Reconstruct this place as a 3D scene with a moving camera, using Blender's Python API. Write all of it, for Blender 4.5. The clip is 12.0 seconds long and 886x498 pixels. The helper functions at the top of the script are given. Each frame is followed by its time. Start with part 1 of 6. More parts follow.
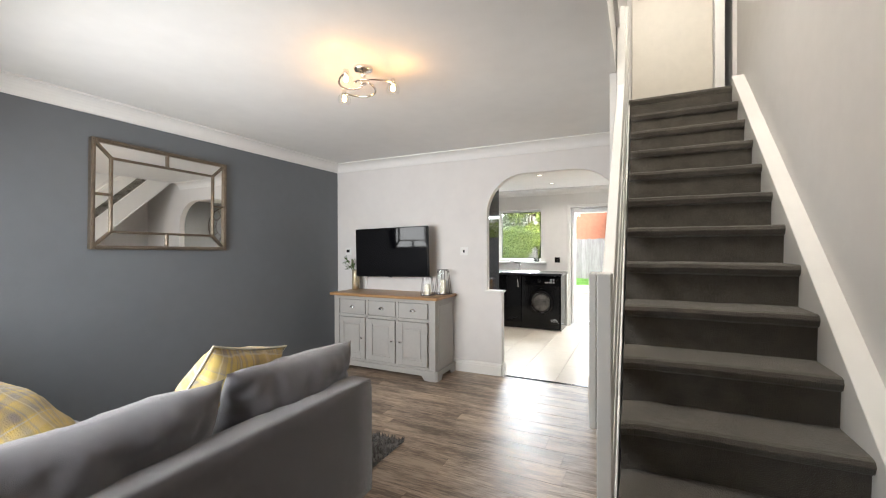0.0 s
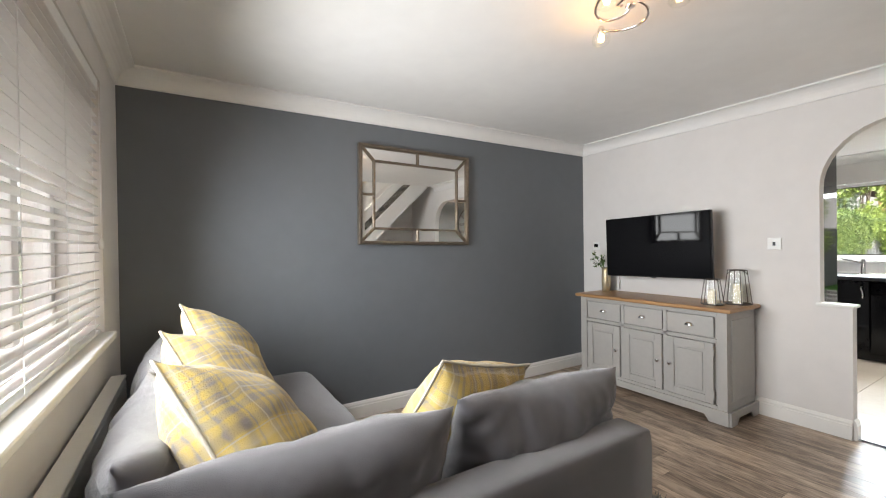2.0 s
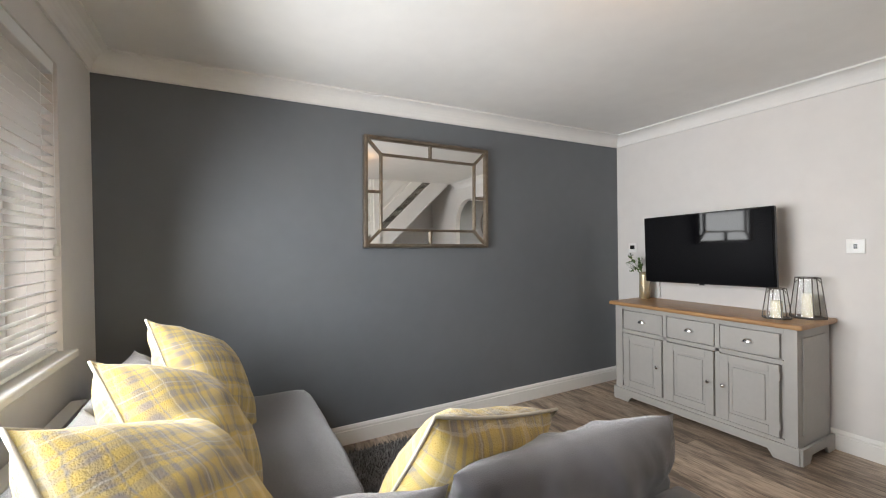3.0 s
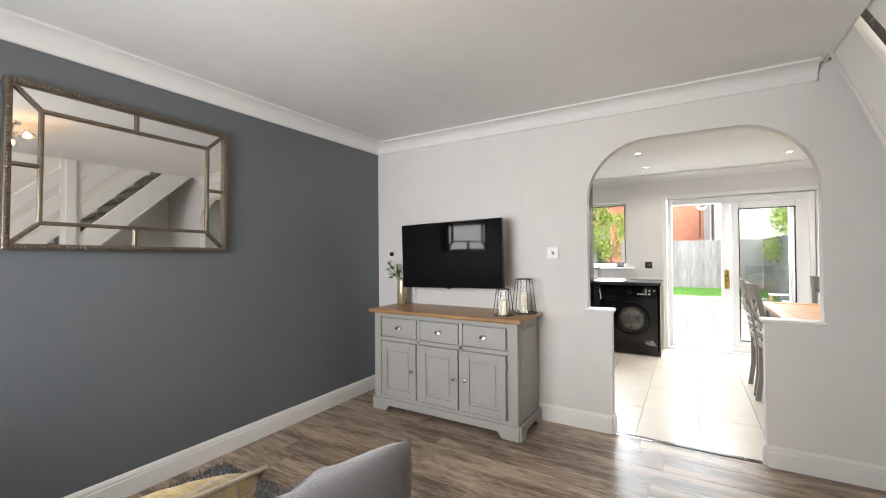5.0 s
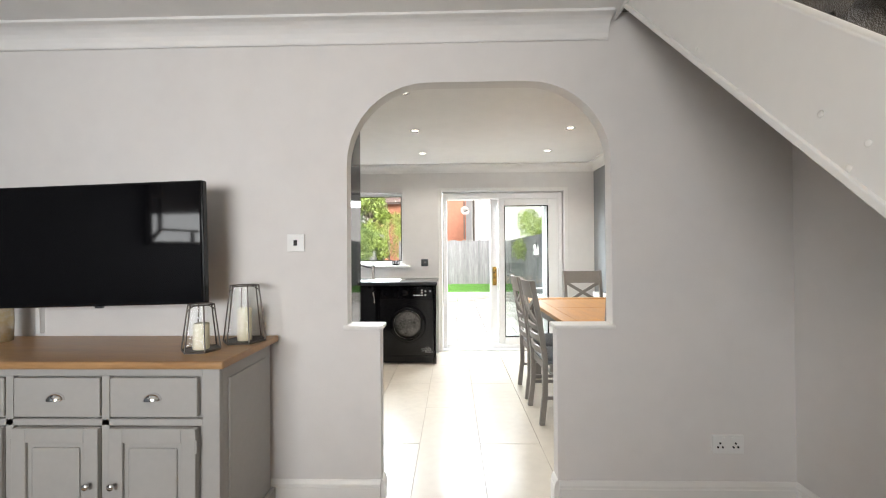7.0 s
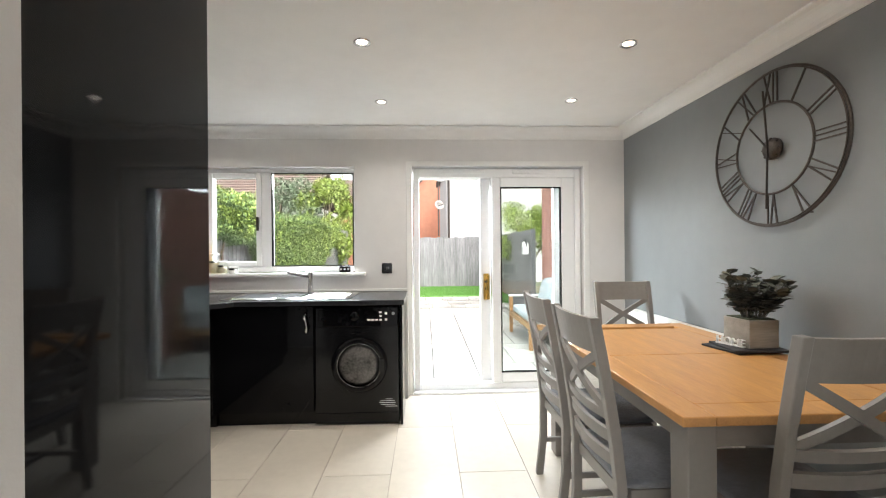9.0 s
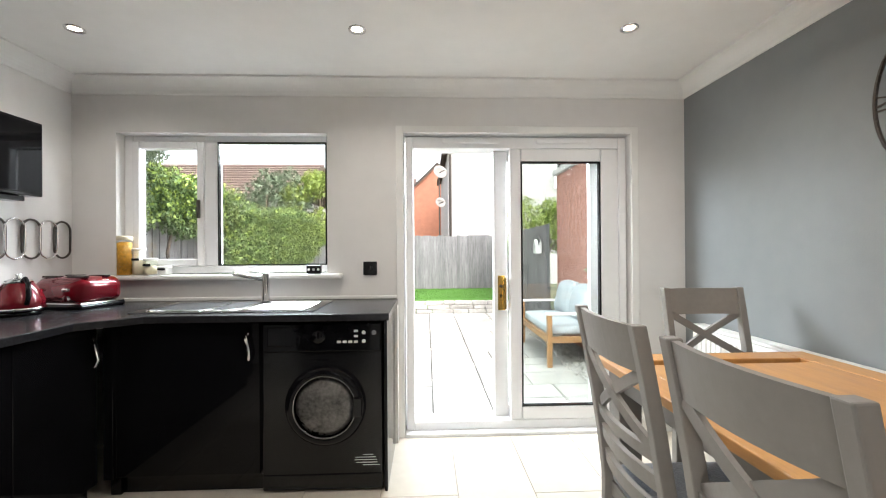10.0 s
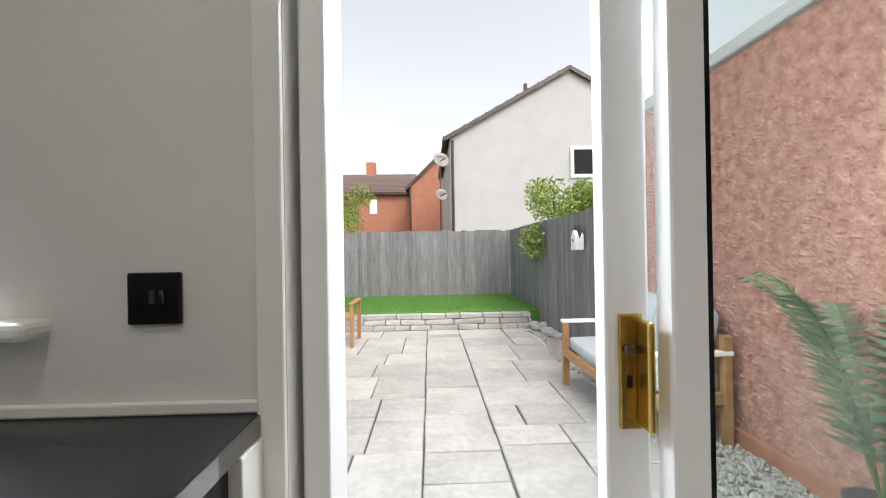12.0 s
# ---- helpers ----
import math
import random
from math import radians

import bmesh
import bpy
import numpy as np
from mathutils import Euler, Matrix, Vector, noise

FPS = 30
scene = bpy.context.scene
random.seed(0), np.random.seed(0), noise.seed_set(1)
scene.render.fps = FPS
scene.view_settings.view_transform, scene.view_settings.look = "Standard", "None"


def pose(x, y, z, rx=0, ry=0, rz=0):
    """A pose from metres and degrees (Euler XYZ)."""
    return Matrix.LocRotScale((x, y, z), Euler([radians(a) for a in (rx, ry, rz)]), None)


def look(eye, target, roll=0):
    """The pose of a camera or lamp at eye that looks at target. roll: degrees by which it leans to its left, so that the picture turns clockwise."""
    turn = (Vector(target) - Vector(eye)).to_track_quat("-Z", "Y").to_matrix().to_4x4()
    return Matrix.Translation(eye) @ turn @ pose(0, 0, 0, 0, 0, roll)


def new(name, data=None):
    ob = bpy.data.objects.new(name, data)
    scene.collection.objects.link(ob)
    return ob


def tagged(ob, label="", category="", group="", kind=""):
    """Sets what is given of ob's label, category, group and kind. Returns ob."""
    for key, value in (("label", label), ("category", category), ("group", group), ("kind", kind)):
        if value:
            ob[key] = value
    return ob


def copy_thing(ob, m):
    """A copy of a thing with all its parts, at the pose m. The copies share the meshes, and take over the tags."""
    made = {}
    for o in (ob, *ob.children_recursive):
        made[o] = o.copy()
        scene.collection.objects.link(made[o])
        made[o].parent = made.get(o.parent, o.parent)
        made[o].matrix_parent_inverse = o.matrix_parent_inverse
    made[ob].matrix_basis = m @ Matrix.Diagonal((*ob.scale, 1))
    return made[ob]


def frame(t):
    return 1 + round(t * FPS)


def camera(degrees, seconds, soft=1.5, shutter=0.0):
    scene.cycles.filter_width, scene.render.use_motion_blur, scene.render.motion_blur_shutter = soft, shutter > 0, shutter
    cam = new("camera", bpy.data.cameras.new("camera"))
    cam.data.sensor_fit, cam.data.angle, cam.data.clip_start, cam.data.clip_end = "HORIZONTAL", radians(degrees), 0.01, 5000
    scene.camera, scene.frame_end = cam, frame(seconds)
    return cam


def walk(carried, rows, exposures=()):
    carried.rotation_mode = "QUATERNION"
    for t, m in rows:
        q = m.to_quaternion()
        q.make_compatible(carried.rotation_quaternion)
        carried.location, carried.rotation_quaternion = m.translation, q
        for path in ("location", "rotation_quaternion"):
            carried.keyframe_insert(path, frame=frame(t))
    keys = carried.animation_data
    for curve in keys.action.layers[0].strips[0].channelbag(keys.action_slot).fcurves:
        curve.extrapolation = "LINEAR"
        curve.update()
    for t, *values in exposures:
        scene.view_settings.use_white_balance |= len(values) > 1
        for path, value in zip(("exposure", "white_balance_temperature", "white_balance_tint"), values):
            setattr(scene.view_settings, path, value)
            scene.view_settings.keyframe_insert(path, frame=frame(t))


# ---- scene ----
cam = camera(94.8, 12.0, soft=1.1)
PATH = [
    (0, (0.822, -1.002, 1.321), (-0.048, 0.798, 1.312), -0.2),
    (0.5, (0.821, -0.932, 1.315), (-0.309, 0.718, 1.303), -0.2),
    (1, (0.694, -0.89, 1.308), (-0.635, 0.605, 1.291), -0.3),
    (1.5, (0.541, -0.785, 1.315), (-0.972, 0.523, 1.292), -0.5),
    (2, (0.407, -0.625, 1.292), (-1.297, 0.422, 1.279), -0.8),
    (2.5, (0.249, -0.496, 1.295), (-1.526, 0.427, 1.284), -0.9),
    (2.7, (0.206, -0.443, 1.311), (-1.575, 0.467, 1.295), -0.9),
    (4.3, (0.004, -0.212, 1.326), (-1.385, 1.226, 1.332), -0.5),
    (4.5, (0.004, -0.179, 1.313), (-1.288, 1.348, 1.324), -0.4),
    (5, (0.02, -0.081, 1.283), (-1.012, 1.632, 1.303), -0.5),
    (5.5, (0.02, 0.089, 1.25), (-0.72, 1.947, 1.275), -0.6),
    (6, (-0.039, 0.334, 1.261), (-0.458, 2.289, 1.273), -0.2),
    (6.5, (-0.051, 0.649, 1.23), (-0.252, 2.639, 1.249), -0.3),
    (7, (-0.095, 1.022, 1.227), (-0.142, 3.021, 1.242), -0.4),
    (7.2, (-0.091, 1.179, 1.223), (-0.105, 3.179, 1.236), -0.7),
    (8.8, (-0.115, 2.4, 1.248), (-0.031, 4.399, 1.254), -0.4),
    (9, (-0.108, 2.552, 1.257), (-0.023, 4.55, 1.258), -0.5),
    (9.5, (-0.098, 2.972, 1.232), (-0.014, 4.97, 1.237), -0.4),
    (10, (-0.077, 3.427, 1.211), (0.003, 5.426, 1.217), -0.4),
    (10.5, (-0.062, 3.881, 1.202), (0.015, 5.88, 1.207), -0.5),
    (11, (-0.035, 4.374, 1.185), (0.035, 6.372, 1.191), -0.6),
    (11.5, (-0.012, 4.875, 1.18), (0.061, 6.874, 1.185), -0.3),
    (12, (0.024, 5.372, 1.171), (0.09, 7.371, 1.177), -0.9),
]
EXPOSURES = [(0, 0.78), (2.5, 0.7), (4.3, 0.7), (5.5, 0.72), (7, 0.64), (9, 0.48), (9.5, 0.46), (10.5, 0.08), (11.5, -0.4), (12, -0.62)]
walk(cam, [(t, look(eye, target, roll)) for t, eye, target, roll in PATH], EXPOSURES)

# ---- light ----
world = bpy.data.worlds.new("world")
scene.world = world
world.use_nodes = True
wn, wl = world.node_tree.nodes, world.node_tree.links
sky = wn.new("ShaderNodeTexSky")
sky.sky_type, sky.sun_disc = "NISHITA", False
sky.sun_elevation, sky.sun_rotation = radians(55), radians(150)
sky.air_density, sky.dust_density, sky.ozone_density = 1.0, 6.0, 1.0
hsv = wn.new("ShaderNodeHueSaturation")
hsv.inputs["Saturation"].default_value = 0.25
hsv.inputs["Value"].default_value = 3.7
wl.new(sky.outputs[0], hsv.inputs["Color"])
wl.new(hsv.outputs[0], wn["Background"].inputs["Color"])
wn["Background"].inputs["Strength"].default_value = 0.15


def lamp(name, kind, m, energy, color=(1, 1, 1), **values):
    data = bpy.data.lights.new(name, kind)
    data.energy, data.color = energy, color
    if "size" in values:
        data.shape, data.size, data.size_y = "RECTANGLE", values["size"], values["size_y"]
    if "spot" in values:
        data.spot_size, data.spot_blend = radians(values["spot"]), 0.8
    if "radius" in values:
        data.shadow_soft_size = values["radius"]
    ob = new(name, data)
    ob.matrix_basis = m
    return ob


sun = lamp("sun", "SUN", look((0, 0, 20), (3.0, 9.0, 0)), 0.9, (1.0, 0.97, 0.92))
sun.data.angle = radians(25)
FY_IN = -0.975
lamp("window_light_front", "AREA", look((-1.30, FY_IN + 0.02, 1.36), (-1.20, 2.0, 1.05)), 33, (0.96, 0.98, 1.0), size=1.6, size_y=0.85).data.spread = radians(132)
# Unseen fill lamp over the window head, added to brighten the blind slats.
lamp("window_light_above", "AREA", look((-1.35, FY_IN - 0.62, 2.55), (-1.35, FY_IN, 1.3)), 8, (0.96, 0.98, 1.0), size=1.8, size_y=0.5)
lamp("window_light_door", "AREA", look((0.52, 6.80, 2.25), (0.45, 4.2, 0.0)), 130, (0.86, 0.94, 1.0), size=1.5, size_y=0.9)
lamp("window_light_sink", "AREA", look((-1.38, 6.80, 2.30), (1.2, 4.3, 1.5)), 215, (0.86, 0.94, 1.0), size=1.3, size_y=0.7)
# Added fill lamp under the stairwell ceiling; no window or fitting is built there.
lamp("stair_window_light", "AREA", look((1.1, 0.3, 4.75), (1.1, 1.2, 2.0)), 38, (1.0, 0.95, 0.86), size=0.7, size_y=0.7)

# ---- materials ----
MATS = {}


def mat(name, color, rough=0.5, metal=0.0, var=0.08, scale=6.0, bump=0.0, bscale=60.0, spec=0.5, coat=0.0, color2=None, stretch=(1, 1, 1), rand=0.0, trans=0.0, sheen=0.0, wear=0.0):
    m = bpy.data.materials.new(name)
    m.use_nodes = True
    n, l = m.node_tree.nodes, m.node_tree.links
    b = n["Principled BSDF"]
    b.inputs["Roughness"].default_value = rough
    b.inputs["Metallic"].default_value = metal
    b.inputs["Specular IOR Level"].default_value = spec
    b.inputs["Coat Weight"].default_value = coat
    b.inputs["Coat Roughness"].default_value = 0.08
    b.inputs["Transmission Weight"].default_value = trans
    b.inputs["Sheen Weight"].default_value = sheen
    tc = n.new("ShaderNodeTexCoord")
    mp = n.new("ShaderNodeMapping")
    mp.inputs["Scale"].default_value = stretch
    l.new(tc.outputs["Object"], mp.inputs["Vector"])
    big, fine = n.new("ShaderNodeTexNoise"), n.new("ShaderNodeTexNoise")
    big.inputs["Scale"].default_value, fine.inputs["Scale"].default_value = scale, scale * 7
    big.inputs["Detail"].default_value = fine.inputs["Detail"].default_value = 4
    l.new(mp.outputs[0], big.inputs["Vector"])
    l.new(mp.outputs[0], fine.inputs["Vector"])
    mx = n.new("ShaderNodeMix")
    mx.data_type = "FLOAT"
    mx.inputs["Factor"].default_value = 0.4
    l.new(big.outputs["Fac"], mx.inputs[2])
    l.new(fine.outputs["Fac"], mx.inputs[3])
    ramp = n.new("ShaderNodeValToRGB")
    c2 = color2 or tuple(max(0.0, c * (1 - var * 1.6)) for c in color)
    c1 = color if color2 else tuple(min(1.0, c * (1 + var * 0.8)) for c in color)
    ramp.color_ramp.elements[0].position, ramp.color_ramp.elements[1].position = 0.32, 0.68
    ramp.color_ramp.elements[0].color = (*c2, 1)
    ramp.color_ramp.elements[1].color = (*c1, 1)
    l.new(mx.outputs[0], ramp.inputs["Fac"])
    out = ramp.outputs["Color"]
    if rand:
        info = n.new("ShaderNodeObjectInfo")
        hs = n.new("ShaderNodeHueSaturation")
        mr = n.new("ShaderNodeMapRange")
        mr.inputs["To Min"].default_value, mr.inputs["To Max"].default_value = 1 - rand, 1 + rand
        l.new(info.outputs["Random"], mr.inputs["Value"])
        l.new(mr.outputs[0], hs.inputs["Value"])
        l.new(out, hs.inputs["Color"])
        out = hs.outputs["Color"]
        # every piece takes its own cut of the grain
        cv = n.new("ShaderNodeVectorMath")
        cv.operation = "MULTIPLY_ADD"
        cv.inputs[1].default_value = (37.0, 11.0, 5.0)
        l.new(info.outputs["Random"], cv.inputs[0])
        l.new(tc.outputs["Object"], cv.inputs[2])
        l.new(cv.outputs[0], mp.inputs["Vector"])
    l.new(out, b.inputs["Base Color"])
    rr = n.new("ShaderNodeMapRange")
    rr.inputs["To Min"].default_value, rr.inputs["To Max"].default_value = max(0.02, rough * 0.85), min(1.0, rough * 1.15)
    l.new(big.outputs["Fac"], rr.inputs["Value"])
    l.new(rr.outputs[0], b.inputs["Roughness"])
    if bump:
        bt = n.new("ShaderNodeTexNoise")
        bt.inputs["Scale"].default_value, bt.inputs["Detail"].default_value = bscale, 5
        l.new(mp.outputs[0], bt.inputs["Vector"])
        bp = n.new("ShaderNodeBump")
        bp.inputs["Strength"].default_value, bp.inputs["Distance"].default_value = bump, 0.01
        l.new(bt.outputs["Fac"], bp.inputs["Height"])
        l.new(bp.outputs[0], b.inputs["Normal"])
    MATS[name] = m
    return m


def glass(name, tint=(1, 1, 1), rough=0.0, base=0.05):
    m = bpy.data.materials.new(name)
    m.use_nodes = True
    n, l = m.node_tree.nodes, m.node_tree.links
    tr, gl, lw, mix = n.new("ShaderNodeBsdfTransparent"), n.new("ShaderNodeBsdfGlossy"), n.new("ShaderNodeLayerWeight"), n.new("ShaderNodeMixShader")
    tr.inputs["Color"].default_value = (*tint, 1)
    gl.inputs["Roughness"].default_value = rough
    pw, ad = n.new("ShaderNodeMath"), n.new("ShaderNodeMath")
    pw.operation, ad.operation = "POWER", "MULTIPLY_ADD"
    pw.inputs[1].default_value = 5.0
    ad.inputs[1].default_value, ad.inputs[2].default_value = 0.6, base
    lw.inputs["Blend"].default_value = 0.5
    l.new(lw.outputs["Facing"], pw.inputs[0])
    l.new(pw.outputs[0], ad.inputs[0])
    l.new(ad.outputs[0], mix.inputs["Fac"])
    l.new(tr.outputs[0], mix.inputs[1])
    l.new(gl.outputs[0], mix.inputs[2])
    l.new(mix.outputs[0], n["Material Output"].inputs["Surface"])
    return m


def glow(name, color, strength):
    m = bpy.data.materials.new(name)
    m.use_nodes = True
    b = m.node_tree.nodes["Principled BSDF"]
    b.inputs["Base Color"].default_value = (*color, 1)
    b.inputs["Emission Color"].default_value = (*color, 1)
    b.inputs["Emission Strength"].default_value = strength
    return m


def plaid(name):
    """Woven check in mustard, grey and cream."""
    m = mat(name, (0.62, 0.46, 0.12), 0.9, var=0.2, scale=8, bump=0.5, bscale=240, sheen=0.3)
    n, l = m.node_tree.nodes, m.node_tree.links
    tc = n.new("ShaderNodeTexCoord")
    sep = n.new("ShaderNodeSeparateXYZ")
    wob = n.new("ShaderNodeTexNoise")
    wob.inputs["Scale"].default_value = 9
    va = n.new("ShaderNodeVectorMath")
    va.operation = "MULTIPLY_ADD"
    va.inputs[1].default_value = (0.03, 0.03, 0.03)
    l.new(tc.outputs["Object"], wob.inputs["Vector"])
    l.new(wob.outputs["Color"], va.inputs[0])
    l.new(tc.outputs["Object"], va.inputs[2])
    l.new(va.outputs[0], sep.inputs[0])
    cols = []
    for axis, off in ((0, 0.0), (1, 3.7)):
        ns = n.new("ShaderNodeTexNoise")
        ns.noise_dimensions = "1D"
        ns.inputs["Scale"].default_value = 13
        ns.inputs["Detail"].default_value = 2
        ad = n.new("ShaderNodeMath")
        ad.inputs[1].default_value = off
        l.new(sep.outputs[axis], ad.inputs[0])
        l.new(ad.outputs[0], ns.inputs["W"])
        rp = n.new("ShaderNodeValToRGB")
        rp.color_ramp.interpolation = "EASE"
        e = rp.color_ramp.elements
        e[0].position, e[0].color = 0.30, (0.20, 0.18, 0.17, 1)
        e[1].position, e[1].color = 0.72, (0.70, 0.62, 0.45, 1)
        k = e.new(0.44)
        k.color = (0.56, 0.40, 0.10, 1)
        k = e.new(0.58)
        k.color = (0.66, 0.50, 0.16, 1)
        k = e.new(0.50)
        k.color = (0.30, 0.27, 0.24, 1)
        k = e.new(0.53)
        k.color = (0.60, 0.45, 0.13, 1)
        l.new(ns.outputs["Fac"], rp.inputs["Fac"])
        cols.append(rp)
    mx = n.new("ShaderNodeMix")
    mx.data_type = "RGBA"
    mx.inputs["Factor"].default_value = 0.5
    l.new(cols[0].outputs[0], mx.inputs[6])
    l.new(cols[1].outputs[0], mx.inputs[7])
    thin = []
    for axis in (0, 1):
        fr = n.new("ShaderNodeMath")
        fr.operation = "PINGPONG"
        fr.inputs[1].default_value = 0.042 if axis else 0.055
        lt = n.new("ShaderNodeMath")
        lt.operation = "LESS_THAN"
        lt.inputs[1].default_value = 0.0022
        l.new(sep.outputs[axis], fr.inputs[0])
        l.new(fr.outputs[0], lt.inputs[0])
        thin.append(lt)
    mxx = n.new("ShaderNodeMath")
    mxx.operation = "MAXIMUM"
    l.new(thin[0].outputs[0], mxx.inputs[0])
    l.new(thin[1].outputs[0], mxx.inputs[1])
    half = n.new("ShaderNodeMath")
    half.operation = "MULTIPLY"
    half.inputs[1].default_value = 0.3
    l.new(mxx.outputs[0], half.inputs[0])
    fin = n.new("ShaderNodeMix")
    fin.data_type = "RGBA"
    fin.inputs[7].default_value = (0.72, 0.68, 0.56, 1)
    l.new(half.outputs[0], fin.inputs["Factor"])
    l.new(mx.outputs[2], fin.inputs[6])
    l.new(fin.outputs[2], n["Principled BSDF"].inputs["Base Color"])
    return m


WALL = mat("white_wall_paint", (0.74, 0.72, 0.70), 0.75, var=0.03, scale=1.5, bump=0.06, bscale=150)
CEIL = mat("ceiling_paint", (0.82, 0.81, 0.79), 0.85, var=0.03, scale=1.2, bump=0.08, bscale=120)
GREY = mat("slate_grey_paint", (0.140, 0.152, 0.166), 0.5, var=0.05, scale=1.3, bump=0.05, bscale=160)
KGREY = mat("mid_grey_paint", (0.235, 0.247, 0.253), 0.6, var=0.05, scale=1.3, bump=0.05, bscale=160)
GLOSSW = mat("white_gloss_paint", (0.80, 0.79, 0.76), 0.34, var=0.02, scale=3)
UPVC = mat("white_plastic_frame", (0.82, 0.82, 0.82), 0.3, var=0.02, scale=4)
LAM = mat("grey_oak_laminate", (0.47, 0.365, 0.275), 0.38, color2=(0.125, 0.088, 0.062), scale=1.5, stretch=(1.2, 9, 1), bump=0.08, bscale=30, rand=0.14)
TILE = mat("cream_floor_tile", (0.62, 0.56, 0.475), 0.24, var=0.05, scale=2.5, rand=0.03, bump=0.03, bscale=40)
GROUT = mat("grout", (0.45, 0.40, 0.325), 0.9, var=0.1, scale=20)
for node in LAM.node_tree.nodes:
    if node.type == "VALTORGB":
        node.color_ramp.elements[0].position, node.color_ramp.elements[1].position = 0.40, 0.60
OAK = mat("oiled_oak", (0.60, 0.31, 0.105), 0.35, color2=(0.44, 0.21, 0.068), scale=2.0, stretch=(9, 1.2, 9), bump=0.06, bscale=30)
OAKX = mat("oak_top", (0.46, 0.27, 0.12), 0.35, color2=(0.30, 0.16, 0.07), scale=2.0, stretch=(1.2, 9, 9), bump=0.06, bscale=30)
PUTTY = mat("putty_grey_paint", (0.40, 0.39, 0.37), 0.45, var=0.04, scale=5, bump=0.05, bscale=50)
CHAIRP = mat("stone_grey_paint", (0.225, 0.207, 0.189), 0.5, var=0.06, scale=6, bump=0.06, bscale=60)
SOFA = mat("charcoal_woven_fabric", (0.118, 0.114, 0.124), 0.92, var=0.10, scale=5, bump=0.35, bscale=420, sheen=0.5)
PLAID = plaid("mustard_plaid_wool")
PIPING = mat("cream_piping", (0.60, 0.56, 0.46), 0.9, var=0.1, scale=30)
SEATP = mat("grey_check_seat_fabric", (0.17, 0.18, 0.20), 0.9, color2=(0.09, 0.095, 0.105), scale=10, bump=0.4, bscale=200, sheen=0.3)
CARPET = mat("dark_taupe_carpet", (0.125, 0.106, 0.082), 0.98, color2=(0.055, 0.047, 0.038), scale=14, bump=0.9, bscale=260, sheen=0.35)
RUG = mat("grey_shaggy_rug_wool", (0.17, 0.165, 0.16), 0.98, color2=(0.06, 0.057, 0.055), scale=30, bump=1.0, bscale=160, sheen=0.4)
BLACKG = mat("black_gloss_lacquer", (0.005, 0.005, 0.006), 0.05, var=0.1, scale=3, spec=0.2)
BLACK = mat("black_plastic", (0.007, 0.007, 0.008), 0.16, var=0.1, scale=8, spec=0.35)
SCREEN = mat("black_screen_glass", (0.004, 0.004, 0.005), 0.05, var=0.05, scale=2, spec=0.22)
WORKTOP = mat("charcoal_laminate_worktop", (0.020, 0.020, 0.023), 0.24, spec=0.3, var=0.25, scale=60, bump=0.03, bscale=200)
STEEL = mat("brushed_steel", (0.30, 0.30, 0.305), 0.06, 1.0, var=0.05, scale=8)
CHROME = mat("chrome", (0.78, 0.78, 0.78), 0.06, 1.0, var=0.02, scale=8)
IRON = mat("dark_worn_iron", (0.10, 0.085, 0.075), 0.45, 0.8, var=0.25, scale=20, bump=0.1, bscale=80)
BRASS = mat("brass", (0.62, 0.42, 0.12), 0.25, 1.0, var=0.12, scale=12)
SILVERF = mat("champagne_silver_frame", (0.21, 0.17, 0.13), 0.32, 0.75, var=0.2, scale=30, bump=0.2, bscale=120)
MIRROR = mat("mirror_silver", (0.88, 0.88, 0.87), 0.01, 1.0, var=0.0, scale=1)
RED = mat("red_metallic_enamel", (0.17, 0.004, 0.012), 0.16, 0.3, var=0.08, scale=6, coat=0.7)
WAX = mat("cream_wax", (0.72, 0.66, 0.48), 0.5, var=0.04, scale=8)
PLASTICW = mat("white_switch_plastic", (0.80, 0.80, 0.78), 0.35, var=0.02, scale=8)
BLIND = mat("white_blind_slat", (0.83, 0.84, 0.84), 0.4, var=0.02, scale=6)
GLASS = glass("window_glass", (0.99, 0.995, 0.99))
GLASS2 = glass("tinted_double_glass", (0.955, 0.975, 0.965))
CLEAR = glass("clear_thin_glass", (0.97, 0.98, 0.97), base=0.015)
PASTA = mat("yellow_pasta", (0.72, 0.36, 0.03), 0.5, var=0.3, scale=50, bump=0.6, bscale=120)
VASE = mat("mercury_glass_gold", (0.55, 0.42, 0.18), 0.25, 0.6, color2=(0.65, 0.62, 0.55), scale=25, bump=0.2, bscale=90)
LEAF = mat("green_leaf", (0.115, 0.18, 0.045), 0.5, color2=(0.055, 0.105, 0.028), scale=9, rand=0.2)
LEAFD = mat("dusty_eucalyptus_leaf", (0.115, 0.118, 0.092), 0.6, color2=(0.055, 0.060, 0.045), scale=12)
LEAFY = mat("yellow_green_leaf", (0.22, 0.28, 0.040), 0.5, color2=(0.12, 0.18, 0.03), scale=6)
LEAFG = mat("grey_green_leaf", (0.13, 0.175, 0.10), 0.55, color2=(0.065, 0.10, 0.055), scale=7)
LEAFT = mat("dark_tree_leaf", (0.055, 0.085, 0.050), 0.6, color2=(0.025, 0.045, 0.025), scale=5)
BARK = mat("bark", (0.12, 0.09, 0.065), 0.9, var=0.3, scale=20, bump=0.6, bscale=40)
PLANTER = mat("washed_wood_planter", (0.36, 0.33, 0.29), 0.7, color2=(0.24, 0.22, 0.19), scale=3, stretch=(1, 8, 8), bump=0.15, bscale=40)
SLATE = mat("slate_board", (0.022, 0.022, 0.026), 0.55, var=0.2, scale=12, bump=0.2, bscale=50)
